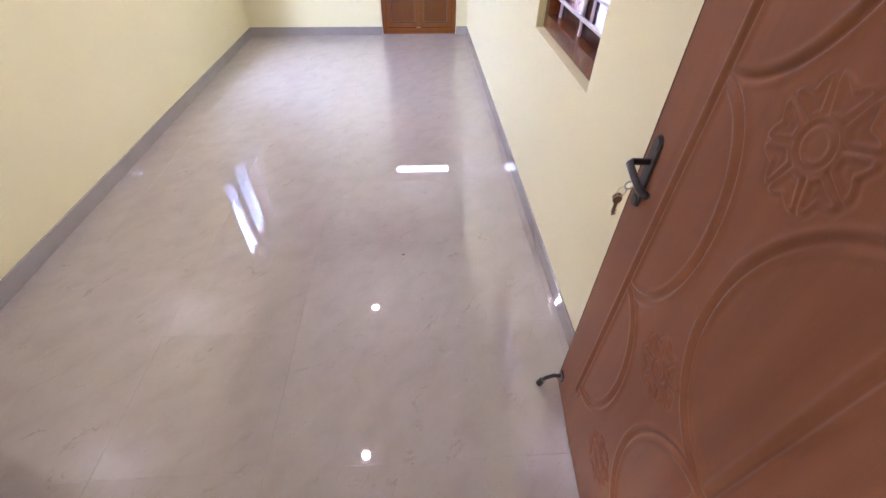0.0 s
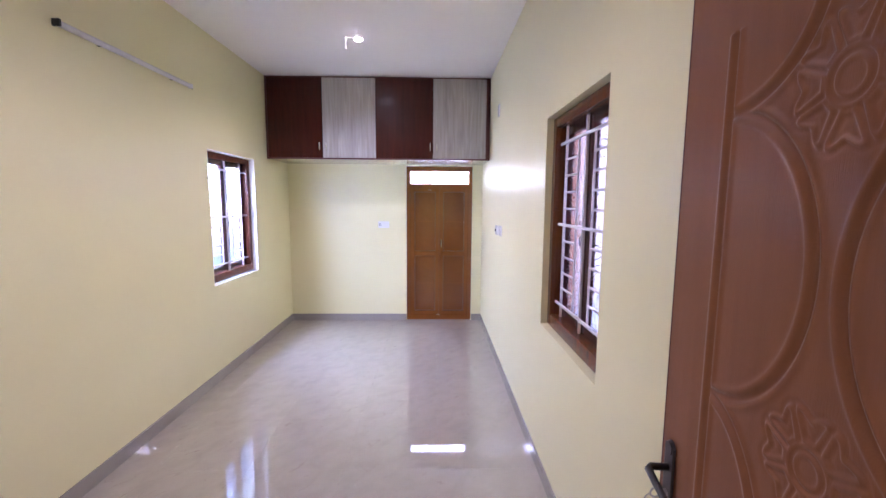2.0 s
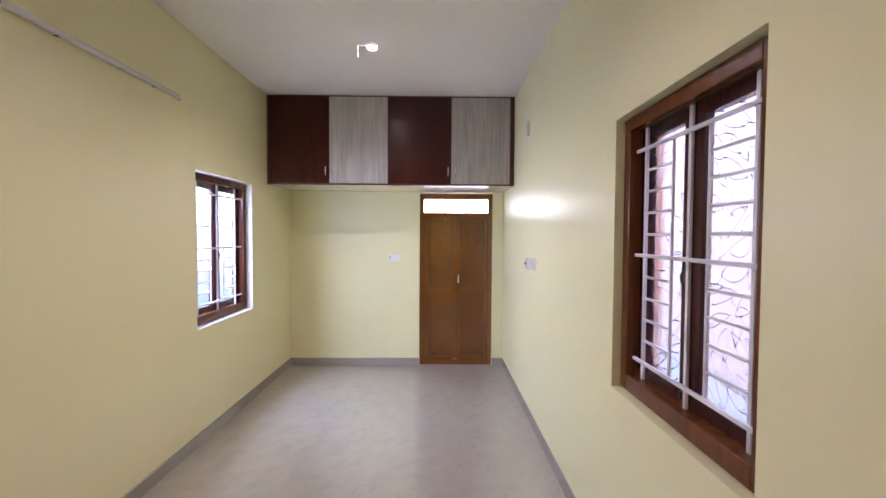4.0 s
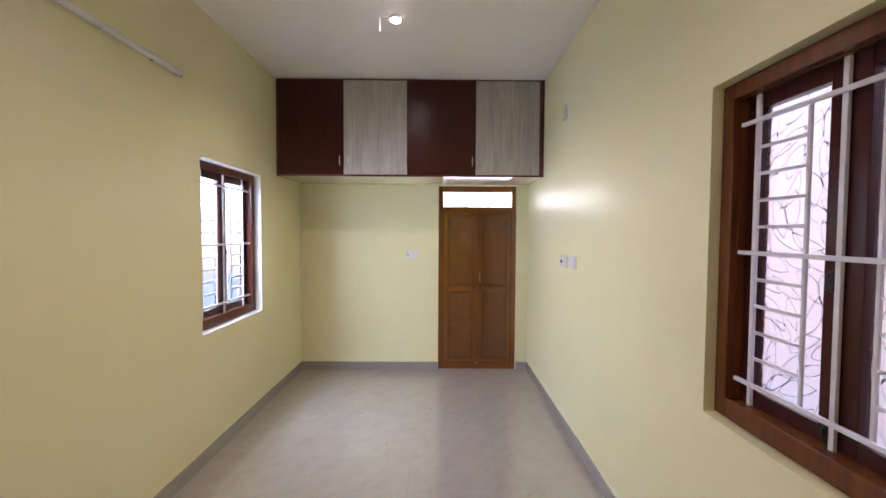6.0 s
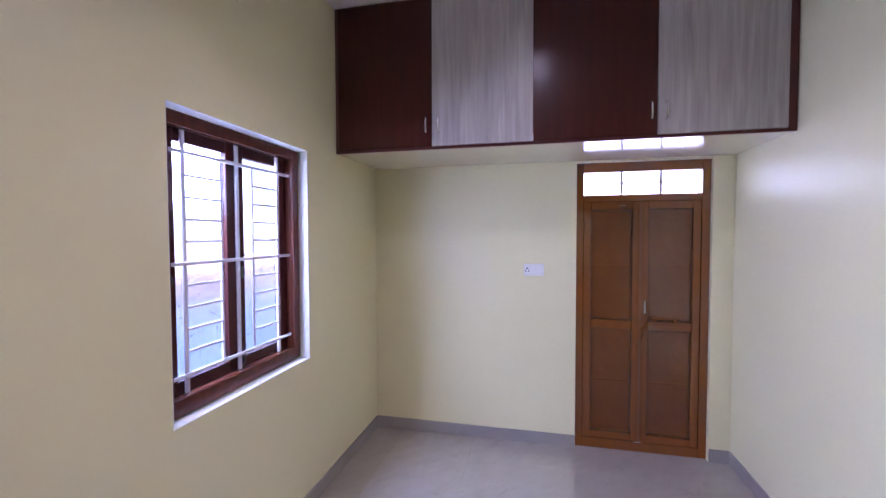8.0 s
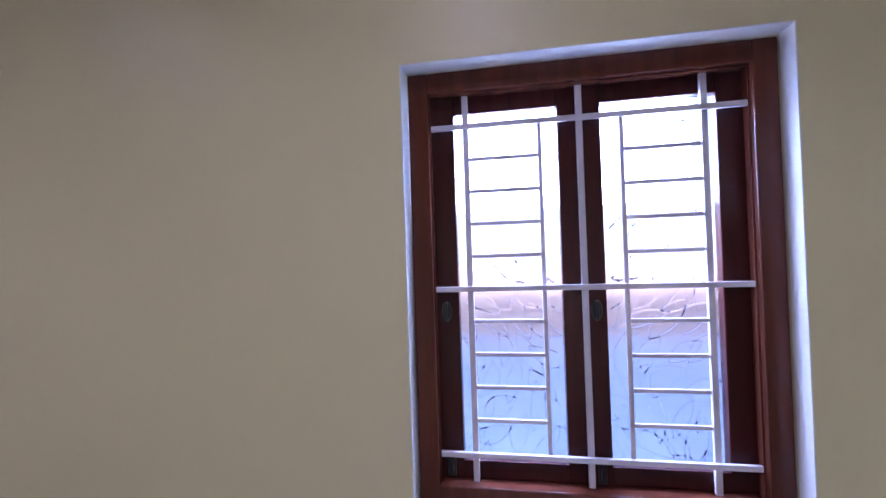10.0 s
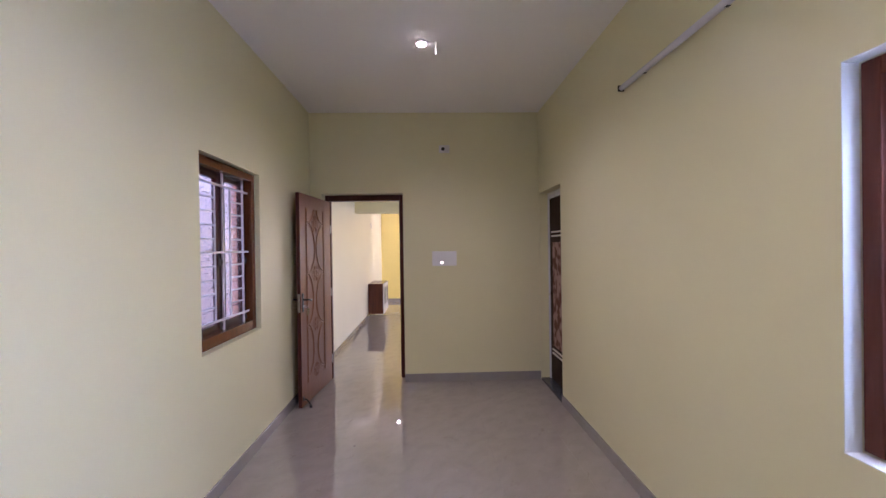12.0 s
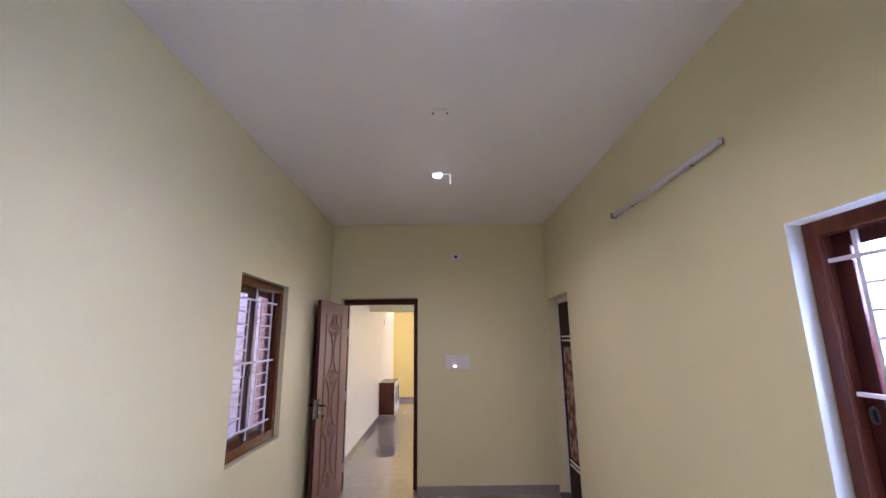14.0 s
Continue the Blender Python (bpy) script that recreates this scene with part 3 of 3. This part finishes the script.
    # The lower rod stands in for daylight leaking at the foot of the leaves.
    for x, z in ((x0 + 0.33, 1.86), (mid - 0.01, 0.077)):
        part("bolt", rod((x - 0.025, FY - 0.009, z), (x + 0.025, FY - 0.009, z), 0.004), CHROME, top, "small chrome rod, the lower one standing in for daylight under the door")
    for z in (0.3, 1.0, 1.7):
        part("hinge", rod((x0 + f + 0.001, FY - 0.003, z - 0.045), (x0 + f + 0.001, FY - 0.003, z + 0.045), 0.006), DOOR_BROWN, top)


north_door()

# ---- loft cupboard ----


def loft():
    top = empty("loft_cupboard", (EAST / 2, LOFT_Y, LOFT_Z), label="built-in overhead cupboard with mahogany and grey striped doors under the ceiling", category="cupboard")
    inv = Matrix.Translation((-EAST / 2, -LOFT_Y, -LOFT_Z))

    def put(nm, bm, mat, parent=top, lab=""):
        bm.transform(inv)
        return part(nm, bm, mat, parent, lab)
    y = LOFT_Y
    put("frame", boxes(((0.004, y, LOFT_Z), (0.03, y + 0.02, CEIL - 0.004)), ((EAST - 0.055, y, LOFT_Z), (EAST - 0.004, y + 0.02, CEIL - 0.004)),
                       ((0.03, y, LOFT_Z), (EAST - 0.055, y + 0.02, LOFT_Z + 0.022)), ((0.03, y, CEIL - 0.026), (EAST - 0.055, y + 0.02, CEIL - 0.004)), bevel=0.002), EDGE_BAND)
    put("carcass", boxes(((0.006, y + 0.021, LOFT_Z + 0.075), (EAST - 0.006, NORTH - 0.01, CEIL - 0.004))), LAMINATE)
    xs = (0.031, 0.680, 1.311, 2.0, EAST - 0.052)
    for i, (a, b) in enumerate(zip(xs, xs[1:])):
        mat = LIGHT_LAMINATE if i % 2 else LAMINATE
        lab = "grey striped laminate door" if i % 2 else "dark mahogany laminate door"
        d = put("door", boxes(((a + 0.0015, y - 0.017, LOFT_Z + 0.018), (b - 0.0015, y - 0.0005, CEIL - 0.024)), bevel=0.0015), mat, top, lab)
        hx = b - 0.035 if i % 2 == 0 else a + 0.045
        put("handle", tube([(hx, y - 0.017, LOFT_Z + 0.1), (hx, y - 0.035, LOFT_Z + 0.105), (hx, y - 0.043, LOFT_Z + 0.125), (hx, y - 0.045, LOFT_Z + 0.15),
                            (hx, y - 0.043, LOFT_Z + 0.175), (hx, y - 0.035, LOFT_Z + 0.195), (hx, y - 0.017, LOFT_Z + 0.2)], 0.0055), CHROME, d, "curved chrome pull handle")


loft()

# ---- entrance door ----
LEAF_HINGE, LEAF_TURN, LEAF_W, LEAF_H = (2.498, 0.264), -5.4, 0.90, 2.13


def south_frame():
    top = empty("door_2", (0, 0, 0), label="dark brown frame of the open entrance doorway", kind="structure")
    x0, x1, _, z1 = SD
    y0, y1 = 0.15, 0.25
    part("door_frame", boxes(((x0 + 0.002, y0, 0), (x0 + 0.045, y1, z1 - 0.002)), ((x1 - 0.045, y0, 0), (x1 - 0.002, y1, z1 - 0.002)),
                             ((x0 + 0.045, y0, z1 - 0.07), (x1 - 0.045, y1, z1 - 0.002)), bevel=0.004), DARK_FRAME, top)
    part("door_stop", boxes(((x0 + 0.045, y0, 0), (x0 + 0.058, y0 + 0.06, z1 - 0.07)), ((x1 - 0.058, y0, 0), (x1 - 0.045, y0 + 0.06, z1 - 0.07)), bevel=0.003), DARK_FRAME, top)


def leaf_relief(u, z):
    """Height of the moulded skin at u from the hinge edge and z up: grooves with soft beads beside them."""
    cu, half = 0.491, 0.246
    v = np.abs(u - cu)
    d = np.where((z > 0.2) & (z < 1.99), np.abs(v - half), 9.0)
    for arcs, here in ((ARCS, u > cu), (HINGE_ARCS, u <= cu)):
        for zc, a, b in arcs:
            q = np.hypot((half - v) / a, (z - zc) / b)
            grad = np.hypot((half - v) / (a * a), (z - zc) / (b * b)) / np.maximum(q, 1e-6)
            d = np.where(here & (v <= half) & (z < 1.99), np.minimum(d, np.abs(q - 1) / np.maximum(grad, 1e-6)), d)
    h = -0.0044 * np.exp(-(d / 0.0062) ** 2) + 0.0032 * np.exp(-((d - 0.0135) / 0.0065) ** 2)
    for zc, s in FLOWERS:
        x, y = (u - cu) / s, (z - zc) / s
        r = np.hypot(x, y)
        a = np.mod(np.arctan2(y, x) + math.pi / 8, math.pi / 4) - math.pi / 8
        # eight flaring petals with a dipped outer edge
        side = np.abs(a) * r - (0.11 + 0.22 * np.clip((r - 0.5) / 0.5, 0, 1))
        outer = r - (0.90 + 0.17 * np.sin(np.clip(np.abs(a) / 0.3, 0, 1) * math.pi / 2) ** 1.5)
        petal = np.maximum(np.maximum(side, outer), 0.52 - r)
        bead = np.exp(-(petal / 0.045) ** 2) - 0.45 * np.exp(-((petal - 0.10) / 0.05) ** 2) - 0.3 * np.exp(-((petal + 0.10) / 0.05) ** 2)
        rings = np.exp(-((r - 0.44) / 0.045) ** 2) + 0.9 * np.exp(-((r - 0.27) / 0.04) ** 2) - 0.4 * np.exp(-((r - 0.355) / 0.035) ** 2)
        h += np.where(r < 1.4, FLOWER_RISE * (np.where(r > 0.50, bead, 0.0) + rings), 0.0)
    return h


FLOWER_RISE = 0.0030
# centre height, reach from the border, half height: beside the lock, then beside the hinges
ARCS = ((2.0, 0.20, 0.16), (1.578, 0.222, 0.263), (1.047, 0.172, 0.262), (0.52, 0.165, 0.262))
HINGE_ARCS = ((2.0, 0.20, 0.16), (1.578, 0.222, 0.263), (1.02, 0.232, 0.275), (0.50, 0.20, 0.245))
FLOWERS = ((1.307, 0.080), (1.842, 0.085), (0.765, 0.069), (0.27, 0.069))


def entrance_leaf():
    top = empty("entrance_door_leaf", (*LEAF_HINGE, 0.012), label="open reddish-brown moulded door leaf with carved flowers and a black handle", category="door")
    top.rotation_euler = (0, 0, radians(LEAF_TURN))
    # local: y along the leaf from the hinge, x to the wall side, z up; the face is at x = 0
    nu, nz = 300, 710
    us, zs = np.linspace(0, LEAF_W, nu + 1), np.linspace(0, LEAF_H, nz + 1)
    uu, zz = np.meshgrid(us, zs)
    relief = np.where((uu > 0.02) & (uu < LEAF_W - 0.02), -leaf_relief(uu, zz), 0.0)
    verts = np.stack([relief, uu, zz], axis=-1).reshape(-1, 3).tolist()
    faces = [(j * (nu + 1) + i, (j + 1) * (nu + 1) + i, (j + 1) * (nu + 1) + i + 1, j * (nu + 1) + i + 1) for j in range(nz) for i in range(nu)]
    me = bpy.data.meshes.new("skin")
    me.from_pydata(verts, [], faces)
    me.shade_smooth()
    me.materials.append(LEAF_SKIN)
    skin = new("skin", me)
    skin.parent = top
    part("slab", boxes(((0.005, 0.0, 0.0), (0.035, LEAF_W, LEAF_H)), bevel=0.0), LEAF_SKIN, top)
    part("edge_strip", boxes(((-0.0008, LEAF_W, 0.0), (0.0355, LEAF_W + 0.004, LEAF_H)), bevel=0.001), DARK_FRAME, top, "dark red edge strip")
    # lock
    hy, hz = LEAF_W - 0.045, 1.035
    for s, x in ((-1, -0.0012), (1, 0.0362)):
        plate = part("handle_plate", boxes(((x, hy - 0.02, hz - 0.085), (x + s * 0.007, hy + 0.02, hz + 0.085)), bevel=0.003), BLACK_METAL, top, "black lacquered handle plate")
        for dz in (-0.078, 0.078):
            part("plate_end", rod((x, hy, hz + dz), (x + s * 0.009, hy, hz + dz), 0.019, 0.015), BLACK_METAL, plate)
        part("lever", tube([(x + s * 0.005, hy, hz + 0.03), (x + s * 0.045, hy, hz + 0.03), (x + s * 0.055, hy - 0.01, hz + 0.03), (x + s * 0.056, hy - 0.05, hz + 0.024), (x + s * 0.052, hy - 0.09, hz + 0.012), (x + s * 0.048, hy - 0.12, hz + 0.016)], 0.0085), BLACK_METAL, plate)
        part("keyhole", rod((x + s * 0.007, hy, hz - 0.035), (x + s * 0.012, hy, hz - 0.035), 0.009), STEEL, plate)
    part("latch_plate", boxes(((0.006, LEAF_W + 0.0042, hz - 0.09), (0.029, LEAF_W + 0.007, hz + 0.09)), bevel=0.001), STEEL, top, "steel latch plate")
    part("latch_tongue", boxes(((0.011, LEAF_W + 0.0072, hz + 0.01), (0.024, LEAF_W + 0.018, hz + 0.03)), bevel=0.002), STEEL, top)
    for z in (0.25, 1.05, 1.8):
        part("hinge", rod((-0.004, -0.003, z - 0.05), (-0.004, -0.003, z + 0.05), 0.006), STEEL, top)
    stop = part("door_holder", boxes(((-0.001, LEAF_W - 0.05, 0.06), (-0.008, LEAF_W - 0.015, 0.10)), bevel=0.003), BLACK_METAL, top, "black metal foot stop")
    part("stop_arm", tube([(-0.008, LEAF_W - 0.032, 0.08), (-0.035, LEAF_W - 0.028, 0.075), (-0.06, LEAF_W - 0.025, 0.05), (-0.075, LEAF_W - 0.022, 0.02)], 0.008), BLACK_METAL, stop)
    part("rubber_tip", rod((-0.072, LEAF_W - 0.022, 0.026), (-0.08, LEAF_W - 0.021, -0.002), 0.012, 0.014), BLACK, stop)
    m = Matrix.Translation((*LEAF_HINGE, 0.012)) @ Matrix.Rotation(radians(LEAF_TURN), 4, "Z")
    keys = empty("bunch_of_keys", m @ Vector((-0.018, hy, hz - 0.035)), label="small bunch of brass keys hanging in the door lock", category="keys")
    part("key_bow", tube(arc((-0.016, 0, 0), (1, 0, 0), (0, 0, 1), 0.011, 0.011, 0, 360, 12), 0.0022), STEEL, keys)
    part("key_shaft", boxes(((-0.006, -0.002, -0.002), (0.006, 0.002, 0.002)), bevel=0.0005), STEEL, keys)
    part("key_ring", tube(arc((-0.03, 0, -0.018), (0.6, 0, 0.8), (0, 1, 0), 0.013, 0.013, 0, 360, 14), 0.0012), STEEL, keys)
    for i, (dx, dy) in enumerate(((-0.034, 0.004), (-0.038, -0.008))):
        k = part("key", boxes(((dx - 0.002, dy - 0.0012, -0.085), (dx + 0.004, dy + 0.0012, -0.045)), ((dx + 0.004, dy - 0.001, -0.083), (dx + 0.009, dy + 0.001, -0.078)), ((dx + 0.004, dy - 0.001, -0.073), (dx + 0.008, dy + 0.001, -0.068)), bevel=0.0004), BRASS, keys, "brass key")
        part("key_head", rod((dx, dy - 0.0014, -0.036), (dx, dy + 0.0014, -0.036), 0.012), BRASS, k)


south_frame()
entrance_leaf()

# ---- bathroom door in the west wall ----


def bathroom_door():
    y0, y1, _, z1 = NI
    x = -0.10
    top = empty("door_3", (0, 0, 0), label="closed dark brown bathroom door with a pink floral panel in a pale grey frame", kind="structure")
    part("door_frame", boxes(((x - 0.05, y0 + 0.001, 0.022), (x, y0 + 0.04, z1 - 0.03)), ((x - 0.05, y1 - 0.04, 0.022), (x, y1 - 0.001, z1 - 0.03)), ((x - 0.05, y0 + 0.04, z1 - 0.07), (x, y1 - 0.04, z1 - 0.03)), bevel=0.004), PVC_GREY, top, "pale grey frame")
    leaf = part("door_leaf", boxes(((x - 0.04, y0 + 0.042, 0.03), (x - 0.012, y1 - 0.042, z1 - 0.072)), bevel=0.002), PVC_BROWN, top)
    part("floral_panel", boxes(((x - 0.0118, y0 + 0.15, 0.43), (x - 0.006, y1 - 0.15, 1.62)), bevel=0.002), FLORAL, leaf, "pink and brown floral panel")
    for z in (0.34, 0.385, 1.69, 1.735):
        part("strip", boxes(((x - 0.0118, y0 + 0.12, z - 0.008), (x - 0.002, y1 - 0.12, z + 0.011)), bevel=0.001), GOLD, leaf, "pale gold strip")
    part("door_handle", tube([(x - 0.012, y0 + 0.1, 1.02), (x + 0.02, y0 + 0.1, 1.02), (x + 0.025, y0 + 0.11, 1.02), (x + 0.025, y0 + 0.18, 1.02)], 0.006), CHROME, leaf, "chrome lever")
    part("lintel", boxes(((x - 0.05, y0 + 0.001, z1 - 0.0295), (x, y1 - 0.001, z1 - 0.001))), REVEAL, top)
    structure("threshold", boxes(((-0.229, y0 + 0.001, -0.004), (-0.001, y1 - 0.001, 0.02)), bevel=0.003), GRANITE, "dark granite threshold of the bathroom doorway")


bathroom_door()

# ---- electrical fittings ----


def plate(name, centre, size, normal, label, switches=0, socket=False, dot=False, glow=False, bore=0.021):
    """A wall plate. size: width, height. normal: 'x', '-x', 'y' or '-y'."""
    turn = {"-y": 0, "x": 90, "y": 180, "-x": -90}[normal]
    top = empty(name, centre, label=label, category="switch plate")
    top.rotation_euler = (0, 0, radians(turn))
    w, h = size[0] / 2, size[1] / 2
    body = part("plate", boxes(((-w, -0.011, -h), (w, -0.0005, h)), bevel=0.003), PLASTIC, top)
    part("module_frame", boxes(((-w + 0.012, -0.0135, -h + 0.014), (w - 0.012, -0.0112, h - 0.014)), bevel=0.001), PLASTIC, top)
    n = switches
    iw = 2 * w - 0.03
    for i in range(n):
        a = -w + 0.015 + iw * i / n
        part("switch", boxes(((a + 0.0015, -0.0175, -h + 0.018), (a + iw / n - 0.0015, -0.0137, h - 0.018)), bevel=0.001), PLASTIC, top)
    if socket:
        for dx, dz, r in ((-0.012, -0.008, 0.0055), (0.012, -0.008, 0.0055), (0, 0.012, 0.007)):
            part("socket_hole", rod((socket + dx, -0.0134, dz), (socket + dx, -0.0182, dz), r, None, 12), BLACK, top)
    if dot:
        part("cable_outlet", rod((dot, -0.0137, 0), (dot, -0.024, 0), bore, bore * 0.85, 20), BLACK, top, "black cable outlet")
    if glow:
        part("indicator", boxes(((glow - 0.011, -0.0215, -0.050), (glow + 0.011, -0.0178, -0.040)), bevel=0.0018), NIGHT, top, "lit indicator")
    return top


plate("switchboard", (1.132, SOUTH, 1.447), (0.288, 0.172), "y", "large white modular switchboard with a lit indicator on the yellow wall", switches=6, glow=-0.028)
plate("socket_plate", (1.117, SOUTH, 2.735), (0.125, 0.09), "y", "white outlet plate with black cable outlet high on the wall", dot=-0.015)
plate("socket_plate", (1.312, NORTH, 1.373), (0.154, 0.092), "-y", "white switch and socket plate beside the balcony door", switches=3, socket=-0.05)
plate("socket_plate", (EAST, 4.565, 1.40), (0.18, 0.098), "-x", "white plate with a dark cable outlet on the yellow wall", dot=-0.03, bore=0.013)
plate("switch_plate", (EAST, 4.335, 1.408), (0.14, 0.10), "-x", "white two-switch plate beside an outlet plate on the yellow wall", switches=2)
plate("blank_plate", (EAST, 4.60, 2.64), (0.085, 0.12), "-x", "small painted-over blank plate high on the yellow wall", switches=0)


def ceiling_lamp(place, first):
    top = empty("ceiling_lamp", place, label="small lit round bulb with a white stub under the ceiling", category="lamp", group="ceiling lamps")
    part("rose", rod((0, 0, -0.0005), (0, 0, -0.02), 0.045, 0.038, 28), PLASTIC, top)
    bm = bmesh.new()
    bmesh.ops.create_uvsphere(bm, u_segments=28, v_segments=12, radius=0.036, matrix=Matrix.Translation((0, 0, -0.021)) @ Matrix.Diagonal((1, 1, 0.35, 1)))
    for f in bm.faces:
        f.smooth = True
    part("diffuser", bm, BULB, top, "lit round diffuser")
    part("arm", boxes(((-0.115, -0.003, -0.008), (-0.045, 0.003, -0.002)), bevel=0.001), PLASTIC, top)
    part("hanging_stub", rod((-0.112, 0, -0.008), (-0.112, 0, -0.10), 0.0055), PLASTIC, top)
    lamp = new("bulb_light", bpy.data.lights.new("bulb_light", "SPOT"))
    lamp.data.energy, lamp.data.shadow_soft_size, lamp.data.color = LAMP_W, 0.035, (1.0, 0.95, 0.88)
    lamp.data.spot_size, lamp.data.spot_blend = radians(150), 1.0
    lamp.location = (place[0], place[1], place[2] - 0.045)
    return top


LAMP_W = 10.0
ceiling_lamp((1.325, 4.13, CEIL), True)
ceiling_lamp((1.35, 2.08, CEIL), False)
ceiling_lamp((2.19, -5.85, CEIL), False)


def fan_box():
    top = empty("ceiling_fan_box", (1.33, 3.11, CEIL), label="empty round-cornered fan hook box cover on the white ceiling", category="junction box")
    part("cover", boxes(((-0.055, -0.035, -0.01), (0.055, 0.035, -0.0005)), bevel=0.004), WHITE, top)
    for s in (-1, 1):
        part("screw", rod((s * 0.045, 0, -0.0102), (s * 0.045, 0, -0.016), 0.006), BLACK, top)


fan_box()


def tube_light():
    z, y0, y1 = 2.62, 2.55, 3.76
    top = empty("tube_light", (0, (y0 + y1) / 2, z), label="unlit white tube light batten on the yellow wall", category="lamp")
    h = (y1 - y0) / 2
    part("batten", boxes(((0.001, -h + 0.01, -0.011), (0.016, h - 0.01, 0.011)), bevel=0.003), PLASTIC, top)
    bm = rod((0.022, -h + 0.012, 0), (0.022, h - 0.012, 0), 0.017, None, 24)
    for f in bm.faces:
        f.smooth = len(f.verts) == 4
    part("diffuser", bm, DIFFUSER, top, "pale grey unlit diffuser")
    part("end_plate", boxes(((0.001, -h - 0.004, -0.019), (0.042, -h + 0.012, 0.019)), bevel=0.004), BLACK, top, "black end cap")
    part("end_cap", boxes(((0.001, h - 0.012, -0.018), (0.041, h, 0.018)), bevel=0.004), PLASTIC, top)
    part("wire_end", tube([(0.02, h + 0.001, -0.018), (0.022, h + 0.014, -0.02), (0.024, h + 0.016, 0.004)], 0.0022), BLACK, top, "short black wire end")
    for y in (-h * 0.52, h * 0.60):
        part("clip", boxes(((0.004, y - 0.009, -0.0180), (0.022, y + 0.009, -0.0168)), bevel=0.0006), BLACK, top, "dark spring clip")


tube_light()

# ---- hall furniture ----


def wall_cabinet():
    x0, x1, y0, y1, z0, z1 = 2.343, HALL_E - 0.001, -5.04, -4.09, 0.09, 0.77
    top = empty("wall_cabinet", ((x0 + x1) / 2, (y0 + y1) / 2, z0), label="wall-hung brown cabinet with white doors and dark glass", category="cabinet")
    inv = Matrix.Translation((-(x0 + x1) / 2, -(y0 + y1) / 2, -z0))

    def put(nm, bm, mat, parent=top, lab=""):
        bm.transform(inv)
        return part(nm, bm, mat, parent, lab)
    put("body", boxes(((x0 + 0.02, y0, z0), (x1, y1, z1)), bevel=0.003), TEAK_DARK)
    mid = (y0 + y1) / 2
    for a, b in ((y0, mid), (mid, y1)):
        d = put("door", boxes(((x0 - 0.002, a + 0.004, z0 + 0.01), (x0 + 0.0195, b - 0.004, z1 - 0.01)), bevel=0.002), PLASTIC, top, "white door")
        put("glass", boxes(((x0 - 0.005, a + 0.08, z0 + 0.2), (x0 - 0.0022, b - 0.08, z1 - 0.1)), bevel=0.001), BLACK, d, "dark glass inset")
    put("vent_cover", rod(((x0 + x1) / 2, mid, z1), ((x0 + x1) / 2, mid, z1 + 0.01), 0.03), PLASTIC_GREY)


wall_cabinet()
plate("blank_plate", (HALL_E, -4.68, 2.12), (0.09, 0.12), "-x", "small white plate on the pale hall wall", switches=0)

# ---- bits on the floor ----
SPOTS = ((1.93, 1.954, 0.007), (0.95, 4.79, 0.005), (1.246, 4.252, 0.005), (1.569, 4.894, 0.006), (0.884, 5.116, 0.005), (2.64, 5.14, 0.006))
for x, y, r in SPOTS:
    bm = bmesh.new()
    bmesh.ops.create_icosphere(bm, subdivisions=1, radius=r, matrix=Matrix.Translation((0, 0, r * 0.4)) @ Matrix.Diagonal((1.3, 0.8, 0.5, 1)))
    ob = part("dirt_crumb", bm, SPECK)
    ob.location = (x, y, 0)
    tagged(ob, label="tiny dark crumb on the polished floor", category="debris", group="crumbs on the floor")

# ---- floor tiles ----
TILE_W = 0.6
floor = empty("floor", (0, 0, 0), label="polished beige veined floor tiles laid with fine joints", kind="structure")


def tiles(x_lo, x_hi, y_lo, y_hi, ox, oy):
    shared = {}
    i0, i1 = math.floor((x_lo - ox) / TILE_W), math.ceil((x_hi - ox) / TILE_W)
    j0, j1 = math.floor((y_lo - oy) / TILE_W), math.ceil((y_hi - oy) / TILE_W)
    for i in range(i0, i1):
        for j in range(j0, j1):
            a, b = max(ox + i * TILE_W, x_lo), min(ox + (i + 1) * TILE_W, x_hi)
            c, d = max(oy + j * TILE_W, y_lo), min(oy + (j + 1) * TILE_W, y_hi)
            if b - a < 0.02 or d - c < 0.02:
                continue
            key = (round(b - a, 3), round(d - c, 3))
            if key not in shared:
                bm = bmesh.new()
                w, h, g = key[0] / 2 - 0.0002, key[1] / 2 - 0.0002, 0.0003
                lower = [bm.verts.new((sx * w, sy * h, -0.008)) for sx, sy in ((-1, -1), (1, -1), (1, 1), (-1, 1))]
                mid = [bm.verts.new((sx * w, sy * h, -g)) for sx, sy in ((-1, -1), (1, -1), (1, 1), (-1, 1))]
                upper = [bm.verts.new((sx * (w - g), sy * (h - g), 0)) for sx, sy in ((-1, -1), (1, -1), (1, 1), (-1, 1))]
                for p, q in ((lower, mid), (mid, upper)):
                    for k in range(4):
                        bm.faces.new((p[k], p[(k + 1) % 4], q[(k + 1) % 4], q[k]))
                bm.faces.new(upper)
                me = bpy.data.meshes.new("tile")
                bm.to_mesh(me)
                bm.free()
                me.materials.append(TILE)
                shared[key] = me
            ob = new("tile", shared[key])
            ob.parent = floor
            ob.location = ((a + b) / 2, (c + d) / 2, 0)


tiles(0, EAST, BACK, NORTH, 0.25, 0.27)
tiles(HALL_W, EAST, HALL_S, BACK - 0.0005, 0.25, 0.27)
tiles(ND[0], ND[1], NORTH + 0.0005, NORTH + 0.2, 0.25, 0.27)
